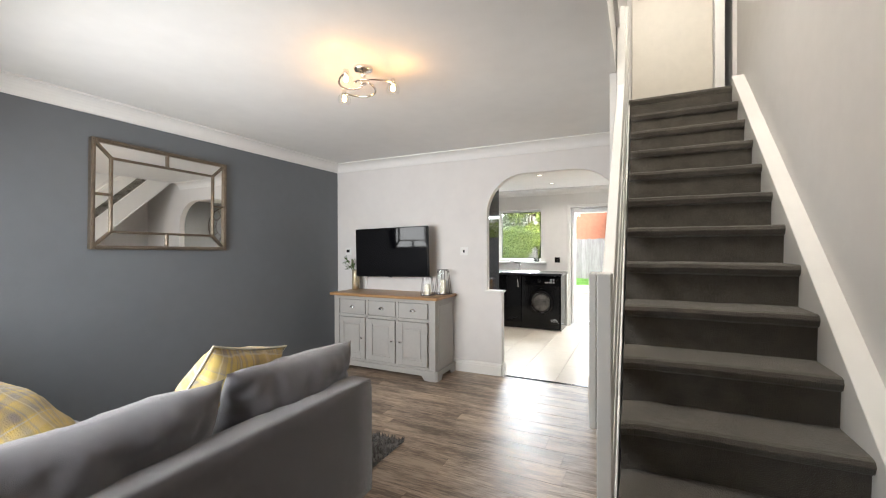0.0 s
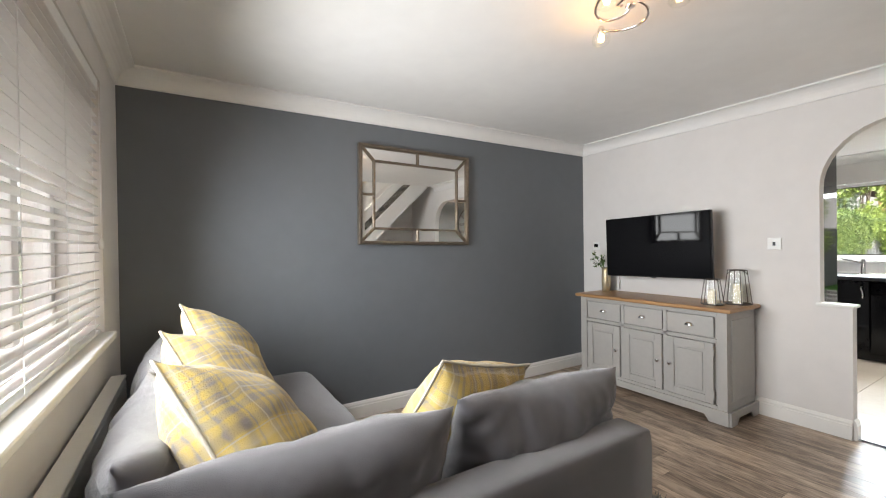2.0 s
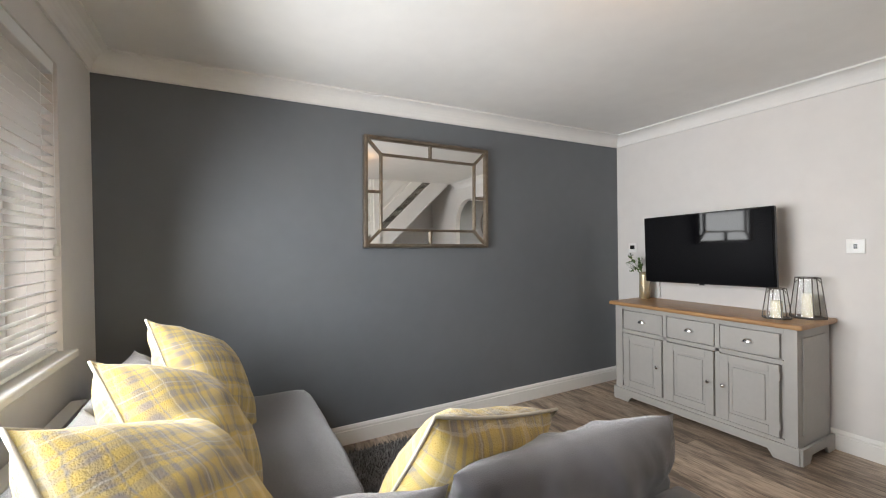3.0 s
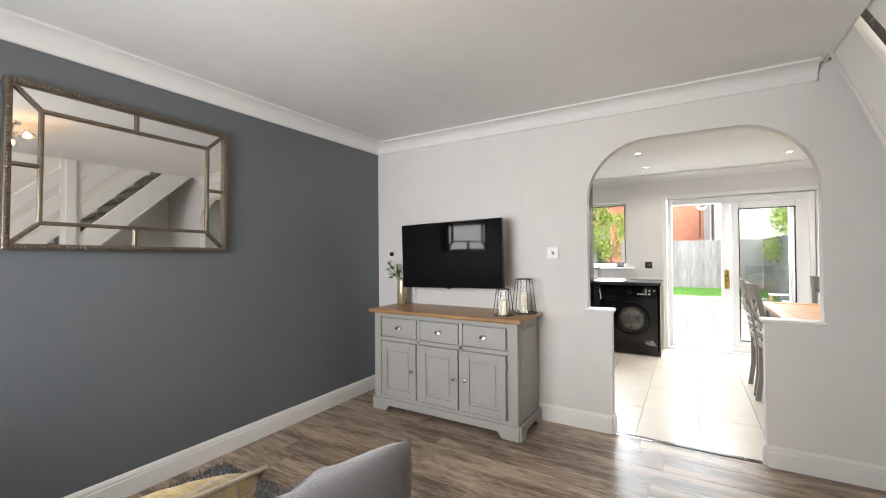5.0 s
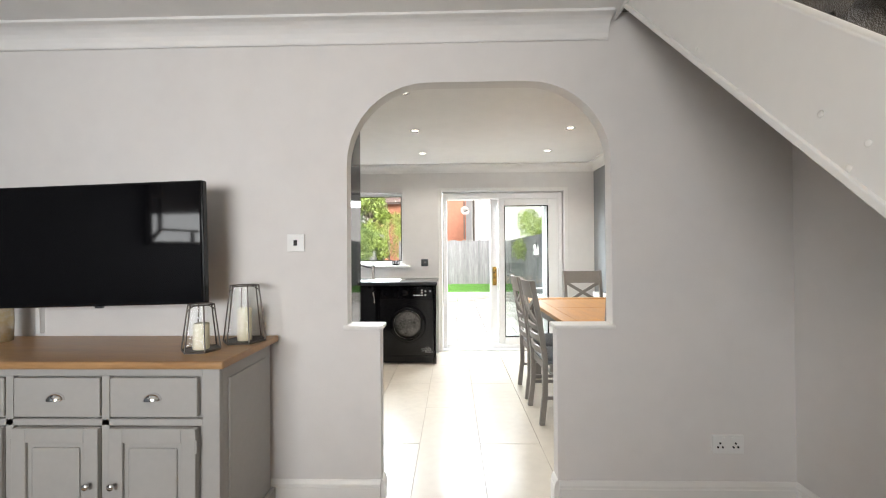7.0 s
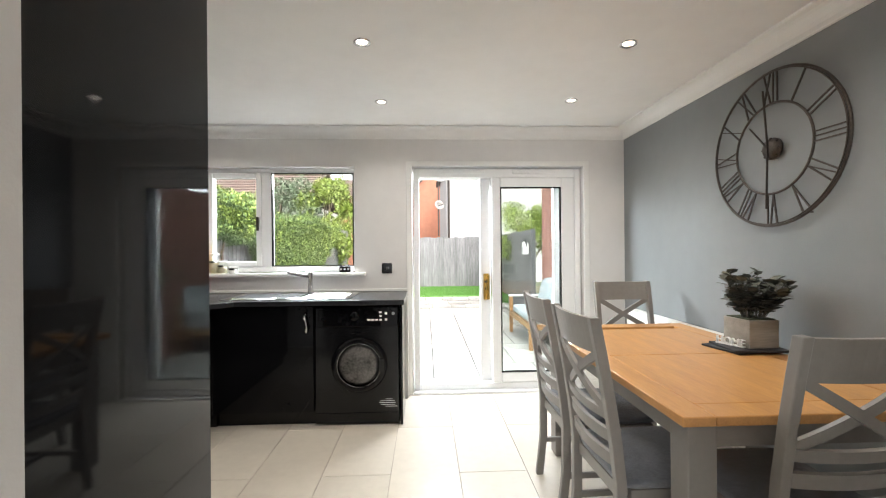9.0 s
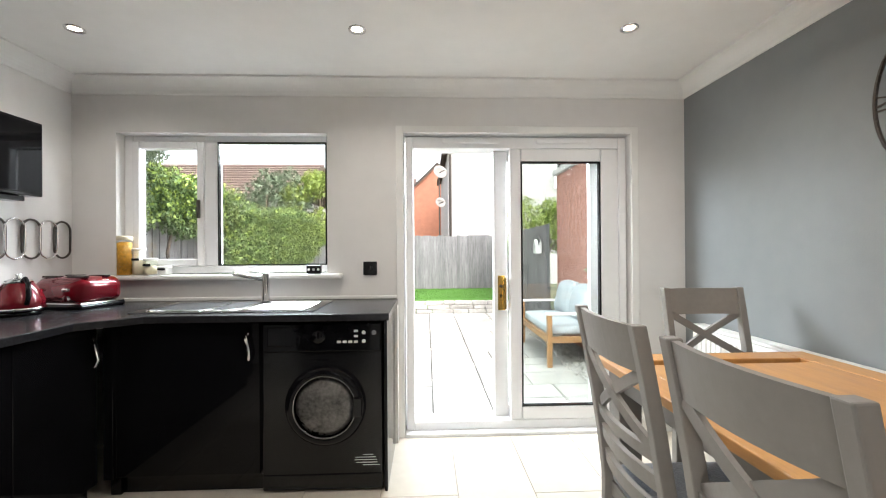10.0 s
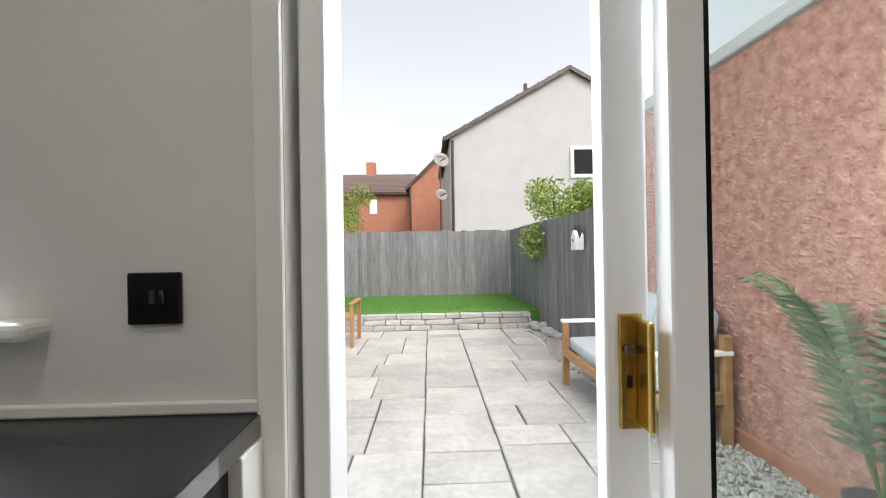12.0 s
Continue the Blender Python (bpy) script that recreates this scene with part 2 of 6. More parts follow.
FENCE = mat("weathered_grey_timber", (0.235, 0.232, 0.235), 0.85, color2=(0.105, 0.103, 0.103), scale=3.0, stretch=(8, 8, 0.8), bump=0.3, bscale=40, rand=0.18)
PAVE = mat("pale_sandstone_flag", (0.42, 0.405, 0.38), 0.75, color2=(0.27, 0.26, 0.24), scale=3.0, bump=0.25, bscale=40, rand=0.12)
JOINT = mat("dark_paving_joint", (0.085, 0.08, 0.07), 0.95, var=0.2, scale=20)
GRAVEL = mat("pale_gravel", (0.46, 0.44, 0.41), 0.8, var=0.2, scale=25, rand=0.2)
GRASS = mat("artificial_grass", (0.10, 0.24, 0.035), 0.8, color2=(0.055, 0.15, 0.022), scale=30, bump=0.8, bscale=220)
HARL = mat("pink_red_roughcast", (0.60, 0.34, 0.27), 0.92, color2=(0.24, 0.085, 0.06), scale=16, bump=1.0, bscale=110)
RENDERW = mat("white_render", (0.43, 0.42, 0.41), 0.9, var=0.06, scale=1.5, bump=0.3, bscale=60)
REDH = mat("red_roughcast", (0.38, 0.16, 0.10), 0.9, var=0.12, scale=3, bump=0.4, bscale=40)
ROOF = mat("red_brown_roof_tile", (0.120, 0.082, 0.070), 0.85, var=0.25, scale=6, bump=0.4, bscale=20, rand=0.2)
TEAK = mat("oiled_teak", (0.40, 0.22, 0.09), 0.5, color2=(0.27, 0.14, 0.06), scale=3, stretch=(6, 6, 1.2), bump=0.1, bscale=40)
OUTFAB = mat("pale_grey_outdoor_fabric", (0.40, 0.44, 0.46), 0.9, var=0.08, scale=6, bump=0.3, bscale=300)
SOIL = mat("ground_soil", (0.10, 0.09, 0.06), 0.95, color2=(0.05, 0.07, 0.03), scale=1.0, bump=0.5, bscale=8)
CREAMD = mat("cream_door_paint", (0.62, 0.58, 0.50), 0.4, var=0.04, scale=3)
BULB = glow("warm_bulb", (1.0, 0.55, 0.18), 40)
DOWNL = glow("downlight_lens", (1.0, 0.90, 0.78), 4)


# ---- builders ----
def part(name, bm, material, parent=None, label="", smooth=False, m=None):
    me = bpy.data.meshes.new(name)
    bm.normal_update()
    bm.to_mesh(me)
    bm.free()
    me.materials.append(material)
    if smooth:
        me.shade_smooth()
    ob = new(name, me)
    if parent is not None:
        ob.parent = parent
    if m is not None:
        ob.matrix_basis = m
    if label:
        tagged(ob, label)
    return ob


def thing(name, label, category, m, group="", kind=""):
    ob = new(name)
    ob.empty_display_size = 0.1
    ob.matrix_basis = m
    return tagged(ob, label, category, group, kind)


def box(x0, x1, y0, y1, z0, z1, bev=0.0, bm=None, seg=2):
    """One box, its edges rounded, added to bm."""
    own = bmesh.new()
    vs = [own.verts.new((x, y, z)) for x in (x0, x1) for y in (y0, y1) for z in (z0, z1)]
    for f in ((0, 1, 3, 2), (4, 6, 7, 5), (0, 4, 5, 1), (2, 3, 7, 6), (0, 2, 6, 4), (1, 5, 7, 3)):
        own.faces.new([vs[i] for i in f])
    if bev:
        bmesh.ops.bevel(own, geom=list(own.edges), offset=bev, segments=seg, affect="EDGES", profile=0.5)
    if bm is None:
        return own
    join(bm, own)
    return bm


def join(bm, other, m=None):
    if m is not None:
        other.transform(m)
    me = bpy.data.meshes.new("tmp")
    other.to_mesh(me)
    other.free()
    bm.from_mesh(me)
    bpy.data.meshes.remove(me)
    return bm


def prism(outline, depth, axis="y", at=0.0, bev=0.0):
    """A flat outline of (a, b) pairs drawn out by depth along an axis."""
    bm = bmesh.new()
    put = {"y": lambda a, b, d: (a, d, b), "x": lambda a, b, d: (d, a, b), "z": lambda a, b, d: (a, b, d)}[axis]
    lo = [bm.verts.new(put(a, b, at)) for a, b in outline]
    hi = [bm.verts.new(put(a, b, at + depth)) for a, b in outline]
    bm.faces.new(lo)
    bm.faces.new(hi[::-1])
    k = len(lo)
    for i in range(k):
        bm.faces.new([lo[i], hi[i], hi[(i + 1) % k], lo[(i + 1) % k]])
    bmesh.ops.recalc_face_normals(bm, faces=bm.faces)
    if bev:
        bmesh.ops.bevel(bm, geom=list(bm.edges), offset=bev, segments=2, affect="EDGES", profile=0.5)
    return bm


def lathe(profile, seg=24, bm=None, cap=True):
    """A turned shape from (radius, height) pairs."""
    bm = bm or bmesh.new()
    rings = []
    for r, z in profile:
        rings.append([bm.verts.new((r * math.cos(2 * math.pi * i / seg), r * math.sin(2 * math.pi * i / seg), z)) for i in range(seg)])
    for a, b in zip(rings, rings[1:]):
        for i in range(seg):
            bm.faces.new([a[i], a[(i + 1) % seg], b[(i + 1) % seg], b[i]])
    if cap:
        bm.faces.new(rings[0][::-1])
        bm.faces.new(rings[-1])
    return bm


def tube(points, radius, seg=8, closed=False, bm=None):
    """A round bar through points."""
    bm = bm or bmesh.new()
    pts = [Vector(p) for p in points]
    k = len(pts)
    rings = []
    up = Vector((0, 0, 1))
    for i, p in enumerate(pts):
        if closed:
            d = pts[(i + 1) % k] - pts[i - 1]
        else:
            d = pts[min(i + 1, k - 1)] - pts[max(i - 1, 0)]
        d.normalize()
        ref = up if abs(d.z) < 0.9 else Vector((0, 1, 0))
        s = d.cross(ref).normalized()
        t = s.cross(d).normalized()
        rings.append([bm.verts.new(p + radius * (math.cos(2 * math.pi * j / seg) * s + math.sin(2 * math.pi * j / seg) * t)) for j in range(seg)])
    last = k if closed else k - 1
    for i in range(last):
        a, b = rings[i], rings[(i + 1) % k]
        for j in range(seg):
            bm.faces.new([a[j], a[(j + 1) % seg], b[(j + 1) % seg], b[j]])
    if not closed:
        bm.faces.new(rings[0][::-1])
        bm.faces.new(rings[-1])
    return bm


def bar(a, b, w, d, bm=None, bev=0.0):
    """A straight rectangular bar from a to b; w across, d deep."""
    a, b = Vector(a), Vector(b)
    v = b - a
    own = box(-w / 2, w / 2, -d / 2, d / 2, 0, v.length, bev)
    own.transform(Matrix.Translation(a) @ v.to_track_quat("Z", "Y").to_matrix().to_4x4())
    if bm is None:
        return own
    return join(bm, own)


def soft_box(w, d, h, r=0.06, puff=0.03, n=10, seed=0, rough=0.012):
    """An upholstered block, its faces puffed and slightly creased; centred, resting on z = 0."""
    bm = bmesh.new()
    bmesh.ops.create_cube(bm, size=2.0)
    bmesh.ops.subdivide_edges(bm, edges=bm.edges[:], cuts=n, use_grid_fill=True)
    for v in bm.verts:
        x, y, z = v.co
        q = Vector((x * w / 2, y * d / 2, z * h / 2))
        inner = Vector((max(-w / 2 + r, min(w / 2 - r, q.x)), max(-d / 2 + r, min(d / 2 - r, q.y)), max(-h / 2 + r, min(h / 2 - r, q.z))))
        dv = q - inner
        p = inner + (dv.normalized() * r if dv.length > 1e-6 else dv)
        if dv.length <= 1e-6:
            p = q
        f = (1 - x * x) * (1 - y * y), (1 - x * x) * (1 - z * z), (1 - y * y) * (1 - z * z)
        if abs(z) > 0.999:
            p.z += math.copysign(puff * f[0] ** 0.6, z)
        if abs(y) > 0.999:
            p.y += math.copysign(puff * f[1] ** 0.6, y)
        if abs(x) > 0.999:
            p.x += math.copysign(puff * f[2] ** 0.6, x)
        nz = noise.noise_vector(Vector((p.x * 5 + seed * 7.1, p.y * 5, p.z * 5)))
        nf = noise.noise(Vector((p.x * 13 + seed, p.y * 13, p.z * 9)))
        p += nz * rough + p.normalized() * nf * rough * 0.7
        v.co = p + Vector((0, 0, h / 2))
    bmesh.ops.recalc_face_normals(bm, faces=bm.faces)
    return bm


def pillow(parent_name, label, m, size=0.46, thick=0.17, seed=0, material=None, group="", pipe=True):
    """A square scatter cushion with drawn-out corners and a piped seam."""
    n = 18
    th = thing(parent_name, label, "cushion", m, group)

    def place(u, v):
        k = 1 - 0.07 * (1 - u * u)
        l = 1 - 0.07 * (1 - v * v)
        return u * l * size / 2, v * k * size / 2

    bm = bmesh.new()
    grid = {}
    for s in (1, -1):
        for i in range(n + 1):
            for j in range(n + 1):
                u, v = 2 * i / n - 1, 2 * j / n - 1
                x, y = place(u, v)
                e = max(0.0, (1 - abs(u) ** 2.4) * (1 - abs(v) ** 2.4)) ** 0.55
                z = s * thick / 2 * e
                if e > 0:
                    z += (noise.noise(Vector((x * 9 + seed * 3, y * 9, s))) * 0.016 + noise.noise(Vector((x * 22, y * 22 + seed, s))) * 0.006) * min(1, e * 2)
                if e == 0 and s == -1:
                    grid[s, i, j] = grid[1, i, j]
                else:
                    grid[s, i, j] = bm.verts.new((x, y, z))
        for i in range(n):
            for j in range(n):
                q = [grid[s, i, j], grid[s, i + 1, j], grid[s, i + 1, j + 1], grid[s, i, j + 1]]
                bm.faces.new(q if s == 1 else q[::-1])
    part("cover", bm, material or PLAID, th, "mustard, grey and cream plaid cover", smooth=True)
    if pipe:
        edge = [(2 * i / 12 - 1, -1) for i in range(12)] + [(1, 2 * i / 12 - 1) for i in range(12)] + [(1 - 2 * i / 12, 1) for i in range(12)] + [(-1, 1 - 2 * i / 12) for i in range(12)]
        part("piping", tube([(*place(u, v), 0) for u, v in edge], 0.005, 6, closed=True), PIPING, th, "cream piped seam", smooth=True)
    return th


def leaf_cloud(count, place, size, seed, bm=None):
    """Many small bent leaves; place(rng) gives a point."""
    rng = random.Random(seed)
    bm = bm or bmesh.new()
    for _ in range(count):
        c = Vector(place(rng))
        s = size * rng.uniform(0.6, 1.3)
        rot = Euler((rng.uniform(0, 6.3), rng.uniform(0, 6.3), rng.uniform(0, 6.3))).to_matrix()
        pts = [(-0.5, 0, 0), (-0.1, 0.32, 0.06), (0.5, 0, 0.10), (-0.1, -0.32, 0.06)]
        vs = [bm.verts.new(c + rot @ Vector(p) * s) for p in pts]
        bm.faces.new(vs)
    return bm


# ---- the rooms ----
LX, RX, FY, DY, CZ = -2.57, 1.53, -0.99, 3.002, 2.345      # living room
KL, KR, KY, KZ, DT = -2.31, 1.65, 6.085, 2.305, 0.08       # kitchen; DT: thickness of the dividing wall


def structure(name, bm, material, label, category, smooth=False):
    return tagged(part(name, bm, material, smooth=smooth), label, category, kind="structure")


def slab_wall(a0, a1, b0, b1, holes, d0, d1, axis):
    """A wall from a0 to a1 along one axis and b0 to b1 in height, with rectangular holes (a, a, b, b)."""
    bm = bmesh.new()
    cuts = sorted({a0, a1, *[h[0] for h in holes], *[h[1] for h in holes]})
    for p, q in zip(cuts, cuts[1:]):
        spans = [(b0, b1)]
        for h in holes:
            if h[0] <= p and h[1] >= q:
                spans = [s for lo, hi in spans for s in ((lo, h[2]), (h[3], hi)) if s[1] > s[0]]
        for lo, hi in spans:
            if axis == "x":
                box(p, q, d0, d1, lo, hi, bm=bm)
            else:
                box(d0, d1, p, q, lo, hi, bm=bm)
    bmesh.ops.remove_doubles(bm, verts=bm.verts, dist=0.0005)
    return bm


structure("wall_west", slab_wall(FY - 0.28, DY + DT, -0.1, 2.5, [], LX - 0.2, LX, "y"), GREY, "slate grey painted feature wall of the living room", "wall")
WIN = (-2.10, -0.45, 0.90, 2.10)
structure("wall_south", slab_wall(LX, 0.12, -0.1, 2.5, [WIN], FY - 0.28, FY, "x"), WALL, "white painted front wall with a wide window", "wall")
structure("wall_porch_side", slab_wall(-2.1, FY - 0.28, -0.1, 2.5, [], 0.0, 0.12, "y"), WALL, "white painted side wall of the entrance", "wall")
structure("wall_porch_end", slab_wall(0.0, RX + 0.2, -0.1, 2.5, [(0.35, 1.25, 0.0, 2.05)], -2.3, -2.1, "x"), WALL, "white painted entrance wall around the front door", "wall")
structure("wall_east_upper", slab_wall(DY, 4.4, 2.52, 5.0, [], 1.53, 1.83, "y"), WALL, "white painted outer wall of the landing", "wall")
structure("wall_east", slab_wall(-2.1, DY, -0.1, 5.0, [], 1.63, 1.83, "y"), WALL, "white painted outer wall beside the stairs", "wall")
structure("stair_wall_skin", slab_wall(-2.1, DY, -0.05, 5.0, [], RX, 1.63, "y"), WALL, "white painted plaster beside the stairs", "wall")
structure("wall_kitchen_east", slab_wall(DY + DT, KY, -0.1, 2.5, [], KR, KR + 0.17, "y"), KGREY, "mid grey painted wall of the dining side", "wall")
structure("wall_kitchen_west", slab_wall(DY + DT, KY, -0.1, 2.5, [], KL - 0.2, KL, "y"), WALL, "white painted kitchen side wall", "wall")
KWIN, KDOOR = (-2.04, -0.718, 1.05, 1.972), (-0.225, 1.282, 0.0, 1.975)
structure("wall_north", slab_wall(KL - 0.2, KR + 0.2, -0.1, 2.5, [KWIN, KDOOR], KY, KY + 0.27, "x"), WALL, "white painted kitchen end wall with window and patio door", "wall")

arch = [(LX, -0.1), (-0.45, -0.1), (-0.45, 0.853), (-0.61, 0.853), (-0.61, 1.655)]
arch += [(-0.21 - 0.40 * math.cos(a), 1.655 + 0.40 * math.sin(a)) for a in [radians(9 * i) for i in range(1, 11)]]
arch += [(0.272 + 0.40 * math.sin(a), 1.655 + 0.40 * math.cos(a)) for a in [radians(9 * i) for i in range(0, 11)]]
arch += [(0.672, 0.853), (0.405, 0.853), (0.405, -0.1), (1.63, -0.1), (1.63, 2.5), (LX, 2.5)]
structure("wall_divider", prism(arch, DT, "y", DY), WALL, "white painted dividing wall with a rounded archway", "wall")
for nm, x0, x1 in (("arch_sill", -0.63, -0.435), ("arch_sill", 0.39, 0.682)):
    structure(nm, box(x0, x1, DY - 0.018, DY + DT + 0.018, 0.853, 0.873, 0.006), GLOSSW, "white gloss capping board on the low archway wall", "sill")

bm = box(LX - 0.1, 0.684, FY - 0.1, DY, CZ, CZ + 0.24)
box(0.684, RX, FY - 0.1, -0.02, CZ, CZ + 0.24, bm=bm)
box(0.0, RX + 0.1, -2.3, FY - 0.1, CZ, CZ + 0.24, bm=bm)
structure("ceiling", bm, CEIL, "white painted living room ceiling", "ceiling")
structure("ceiling_kitchen", box(KL - 0.1, KR, DY + DT, KY, KZ, KZ + 0.1), CEIL, "white painted kitchen ceiling", "ceiling")

# stairwell above the opening
structure("stairwell_wall_west", slab_wall(-0.1, 4.4, CZ + 0.24, 5.0, [], 0.62, 0.72, "y"), WALL, "white painted stairwell wall", "wall")
structure("stairwell_wall_south", slab_wall(0.62, RX, CZ + 0.24, 5.0, [], -0.1, 0.0, "x"), WALL, "white painted stairwell end wall", "wall")
structure("stairwell_ceiling", box(0.6, RX + 0.1, -0.1, 4.4, 5.0, 5.1), CEIL, "white stairwell ceiling", "ceiling")
structure("landing_floor", box(0.72, RX, 2.735, 4.4, 2.38, 2.539), CARPET, "dark taupe carpet of the upper landing", "floor")
structure("landing_wall", slab_wall(0.72, RX, 2.539, 5.0, [(1.40, 1.50, 2.54, 4.6)], 3.0, 3.1, "x"), WALL, "white landing wall with a narrow dark gap", "wall")
# Black panel added behind the gap; its colour stands in for the dark.
structure("landing_cupboard_back", box(0.72, RX, 3.9, 4.0, 2.539, 5.0), BLACK, "black panel standing in for the unlit space behind the landing wall", "wall")
d = thing("landing_door", "cream painted flush door on the upper landing", "door", pose(0.76, 2.99, 2.541))
part("door_leaf", box(0, 0.60, -0.03, 0.0, 0, 2.0, 0.004), CREAMD, d)
part("door_frame", box(0.61, 0.68, -0.045, 0.0, 0, 2.05, 0.004), GLOSSW, d, "white frame")
part("door_handle", box(0.05, 0.11, -0.055, -0.03, 0.93, 1.0, 0.004), STEEL, d, "steel latch plate")


def coving(name, a, b, corner, flip, axis, size=0.095):
    """Plaster coving from a to b along an axis; corner: the wall's place and the ceiling's height, flip: which way the room lies."""
    w, z = corner
    prof = [(0, 0), (0, -size), (0.012, -size), (0.016, -size + 0.008)]
    prof += [(size - 0.008 - (size - 0.022) * math.cos(t), -0.014 - (size - 0.022) * (1 - math.sin(t))) for t in [radians(15 * i) for i in range(0, 7)]]
    prof += [(size, -0.012), (size, 0)]
    pts = [(w + flip * u, z + v) for u, v in prof]
    bm = bmesh.new()
    put = (lambda u, v, d: (d, u, v)) if axis == "x" else (lambda u, v, d: (u, d, v))
    lo, hi = [bm.verts.new(put(u, v, a)) for u, v in pts], [bm.verts.new(put(u, v, b)) for u, v in pts]
    for i in range(len(pts) - 1):
        bm.faces.new([lo[i], lo[i + 1], hi[i + 1], hi[i]])
    bm.faces.new(lo)
    bm.faces.new(hi[::-1])
    bmesh.ops.recalc_face_normals(bm, faces=bm.faces)
    structure(name, bm, CEIL, "white plaster coving", "coving")


coving("coving_west", FY, DY, (LX, CZ), 1, "y", 0.10)
coving("coving_divider", LX, 0.66, (DY, CZ), -1, "x", 0.10)
coving("coving_south", LX, 0.12, (FY, CZ), 1, "x", 0.10)
coving("coving_kitchen_north", KL, KR, (KY, KZ), -1, "x")
coving("coving_kitchen_east", DY + DT, KY, (KR, KZ), -1, "y")
coving("coving_kitchen_west", DY + DT, KY, (KL, KZ), 1, "y")
coving("coving_kitchen_south", KL, KR, (DY + DT, KZ), 1, "x")


def skirting(name, a, b, w, flip, axis, h=0.125, d=0.018):
    prof = [(0, 0), (d, 0), (d, h - 0.035), (d - 0.004, h - 0.030), (d - 0.004, h - 0.018), (d - 0.010, h - 0.006), (0.004, h), (0, h)]
    pts = [(w + flip * u, v) for u, v in prof]
    bm = prism(pts, b - a, "y", a) if axis == "y" else prism(pts, b - a, "x", a)
    structure(name, bm, GLOSSW, "white gloss skirting board", "skirting")


skirting("baseboard_west", FY, DY, LX, 1, "y")
skirting("baseboard_divider", -1.0, -0.452, DY, -1, "x")
skirting("baseboard_divider_east", 0.407, RX, DY, -1, "x")
skirting("baseboard_arch_jamb", DY, DY + DT, -0.45, 1, "y")
skirting("baseboard_arch_jamb_east", DY, DY + DT, 0.405, -1, "y")
skirting("baseboard_east", 0.6, DY, RX, -1, "y")
skirting("baseboard_kitchen_east", DY + DT, KY, KR, -1, "y")
skirting("baseboard_kitchen_north", 1.332, KR, KY, -1, "x")
skirting("baseboard_south", LX, 0.12, FY, 1, "x")

structure("floor", box(LX - 0.1, RX + 0.1, -2.3, DY + 0.02, -0.12, -0.012), GROUT, "dark underlay beneath the laminate floor", "floor")
structure("floor_kitchen", box(KL - 0.1, KR + 0.1, DY + 0.02, KY + 0.1, -0.12, -0.006), GROUT, "grey grout bed of the kitchen floor", "floor")
structure("door_threshold", box(-0.45, 0.405, DY + 0.005, DY + 0.04, -0.01, 0.006, 0.003), STEEL, "slim metal floor trim between rooms", "threshold")
structure("ground", box(-300, 300, -300, 300, -0.6, -0.2), SOIL, "dull green and brown open ground", "ground")

# ---- front window with blind ----
w = thing("window_1", "white framed front window with four lights", "window", pose(0, FY - 0.2, 0), kind="structure")
x0, x1, z0, z1 = WIN
for a, b, c, e in ((x0, x0 + 0.06, z0, z1), (x1 - 0.06, x1, z0, z1), (x0 + 0.06, x1 - 0.06, z0, z0 + 0.06), (x0 + 0.06, x1 - 0.06, z1 - 0.06, z1), (-1.65, -1.58, z0 + 0.06, z1 - 0.06), (-0.97, -0.90, z0 + 0.06, z1 - 0.06)):
    part("window_frame", box(a, b, -0.03, 0.03, c, e, 0.006), UPVC, w)
for a, b in ((x0 + 0.06, -1.65), (-1.58, -0.97), (-0.90, x1 - 0.06)):
    part("pane", box(a, b, -0.004, 0.004, z0 + 0.06, z1 - 0.06), GLASS, w).visible_shadow = False
structure("window_sill_front", box(x0 - 0.03, x1 + 0.06, FY - 0.28, FY + 0.045, z0 - 0.03, z0 + 0.004, 0.008), GLOSSW, "white painted window board", "sill")
bl = thing("venetian_blind", "white wooden venetian blind with open slats", "blind", pose(0, FY - 0.035, 0))
part("head_rail", box(x0 + 0.02, x1 - 0.02, -0.03, 0.03, z1 - 0.055, z1 - 0.002, 0.004), BLIND, bl)
slat = box(x0 + 0.025, x1 - 0.025, -0.025, 0.025, -0.0015, 0.0015)
first = None
for i in range(26):
    z = z0 + 0.045 + i * 0.0425
    tilt = pose(0, 0, z, 5, 0, 0)
    if first is None:
        first = part("slat", slat, BLIND, bl, m=tilt)
    else:
        o = new("slat", first.data)
        o.parent, o.matrix_basis = bl, tilt
part("bottom_rail", box(x0 + 0.025, x1 - 0.025, -0.025, 0.025, z0 + 0.008, z0 + 0.024, 0.004), BLIND, bl)
for x in (-1.95, -1.50, -1.05, -0.65):
    for y in (-0.026, 0.026):
        part("ladder_cord", tube([(x, y, z0 + 0.02), (x, y, z1 - 0.05)], 0.0012, 5), BLIND, bl)
part("pull_cord", tube([(-2.03, 0.04, 1.35), (-2.03, 0.04, z1 - 0.05)], 0.0012, 5), BLIND, bl)
part("cord_tassel", lathe([(0.004, 0), (0.010, 0.004), (0.011, 0.03), (0.005, 0.05)], 12), PLASTICW, bl, "white cord tassel", smooth=True, m=pose(-2.03, 0.04, 1.30))

# ---- kitchen window ----
w = thing("window_2", "white plastic kitchen window with a side casement", "window", pose(0, KY + 0.11, 0), kind="structure")
x0, x1, z0, z1 = KWIN
z0 += 0.02
for a, b, c, e, p in ((x0, x0 + 0.055, z0, z1, 0), (x1 - 0.02, x1, z0, z1, 0), (x0 + 0.055, x1 - 0.02, z0, z0 + 0.05, 0), (x0 + 0.055, x1 - 0.02, z1 - 0.04, z1, 0), (-1.53, -1.445, z0 + 0.05, z1 - 0.04, 0)):
    part("window_frame", box(a, b, -0.035, 0.035, c, e, 0.006), UPVC, w)
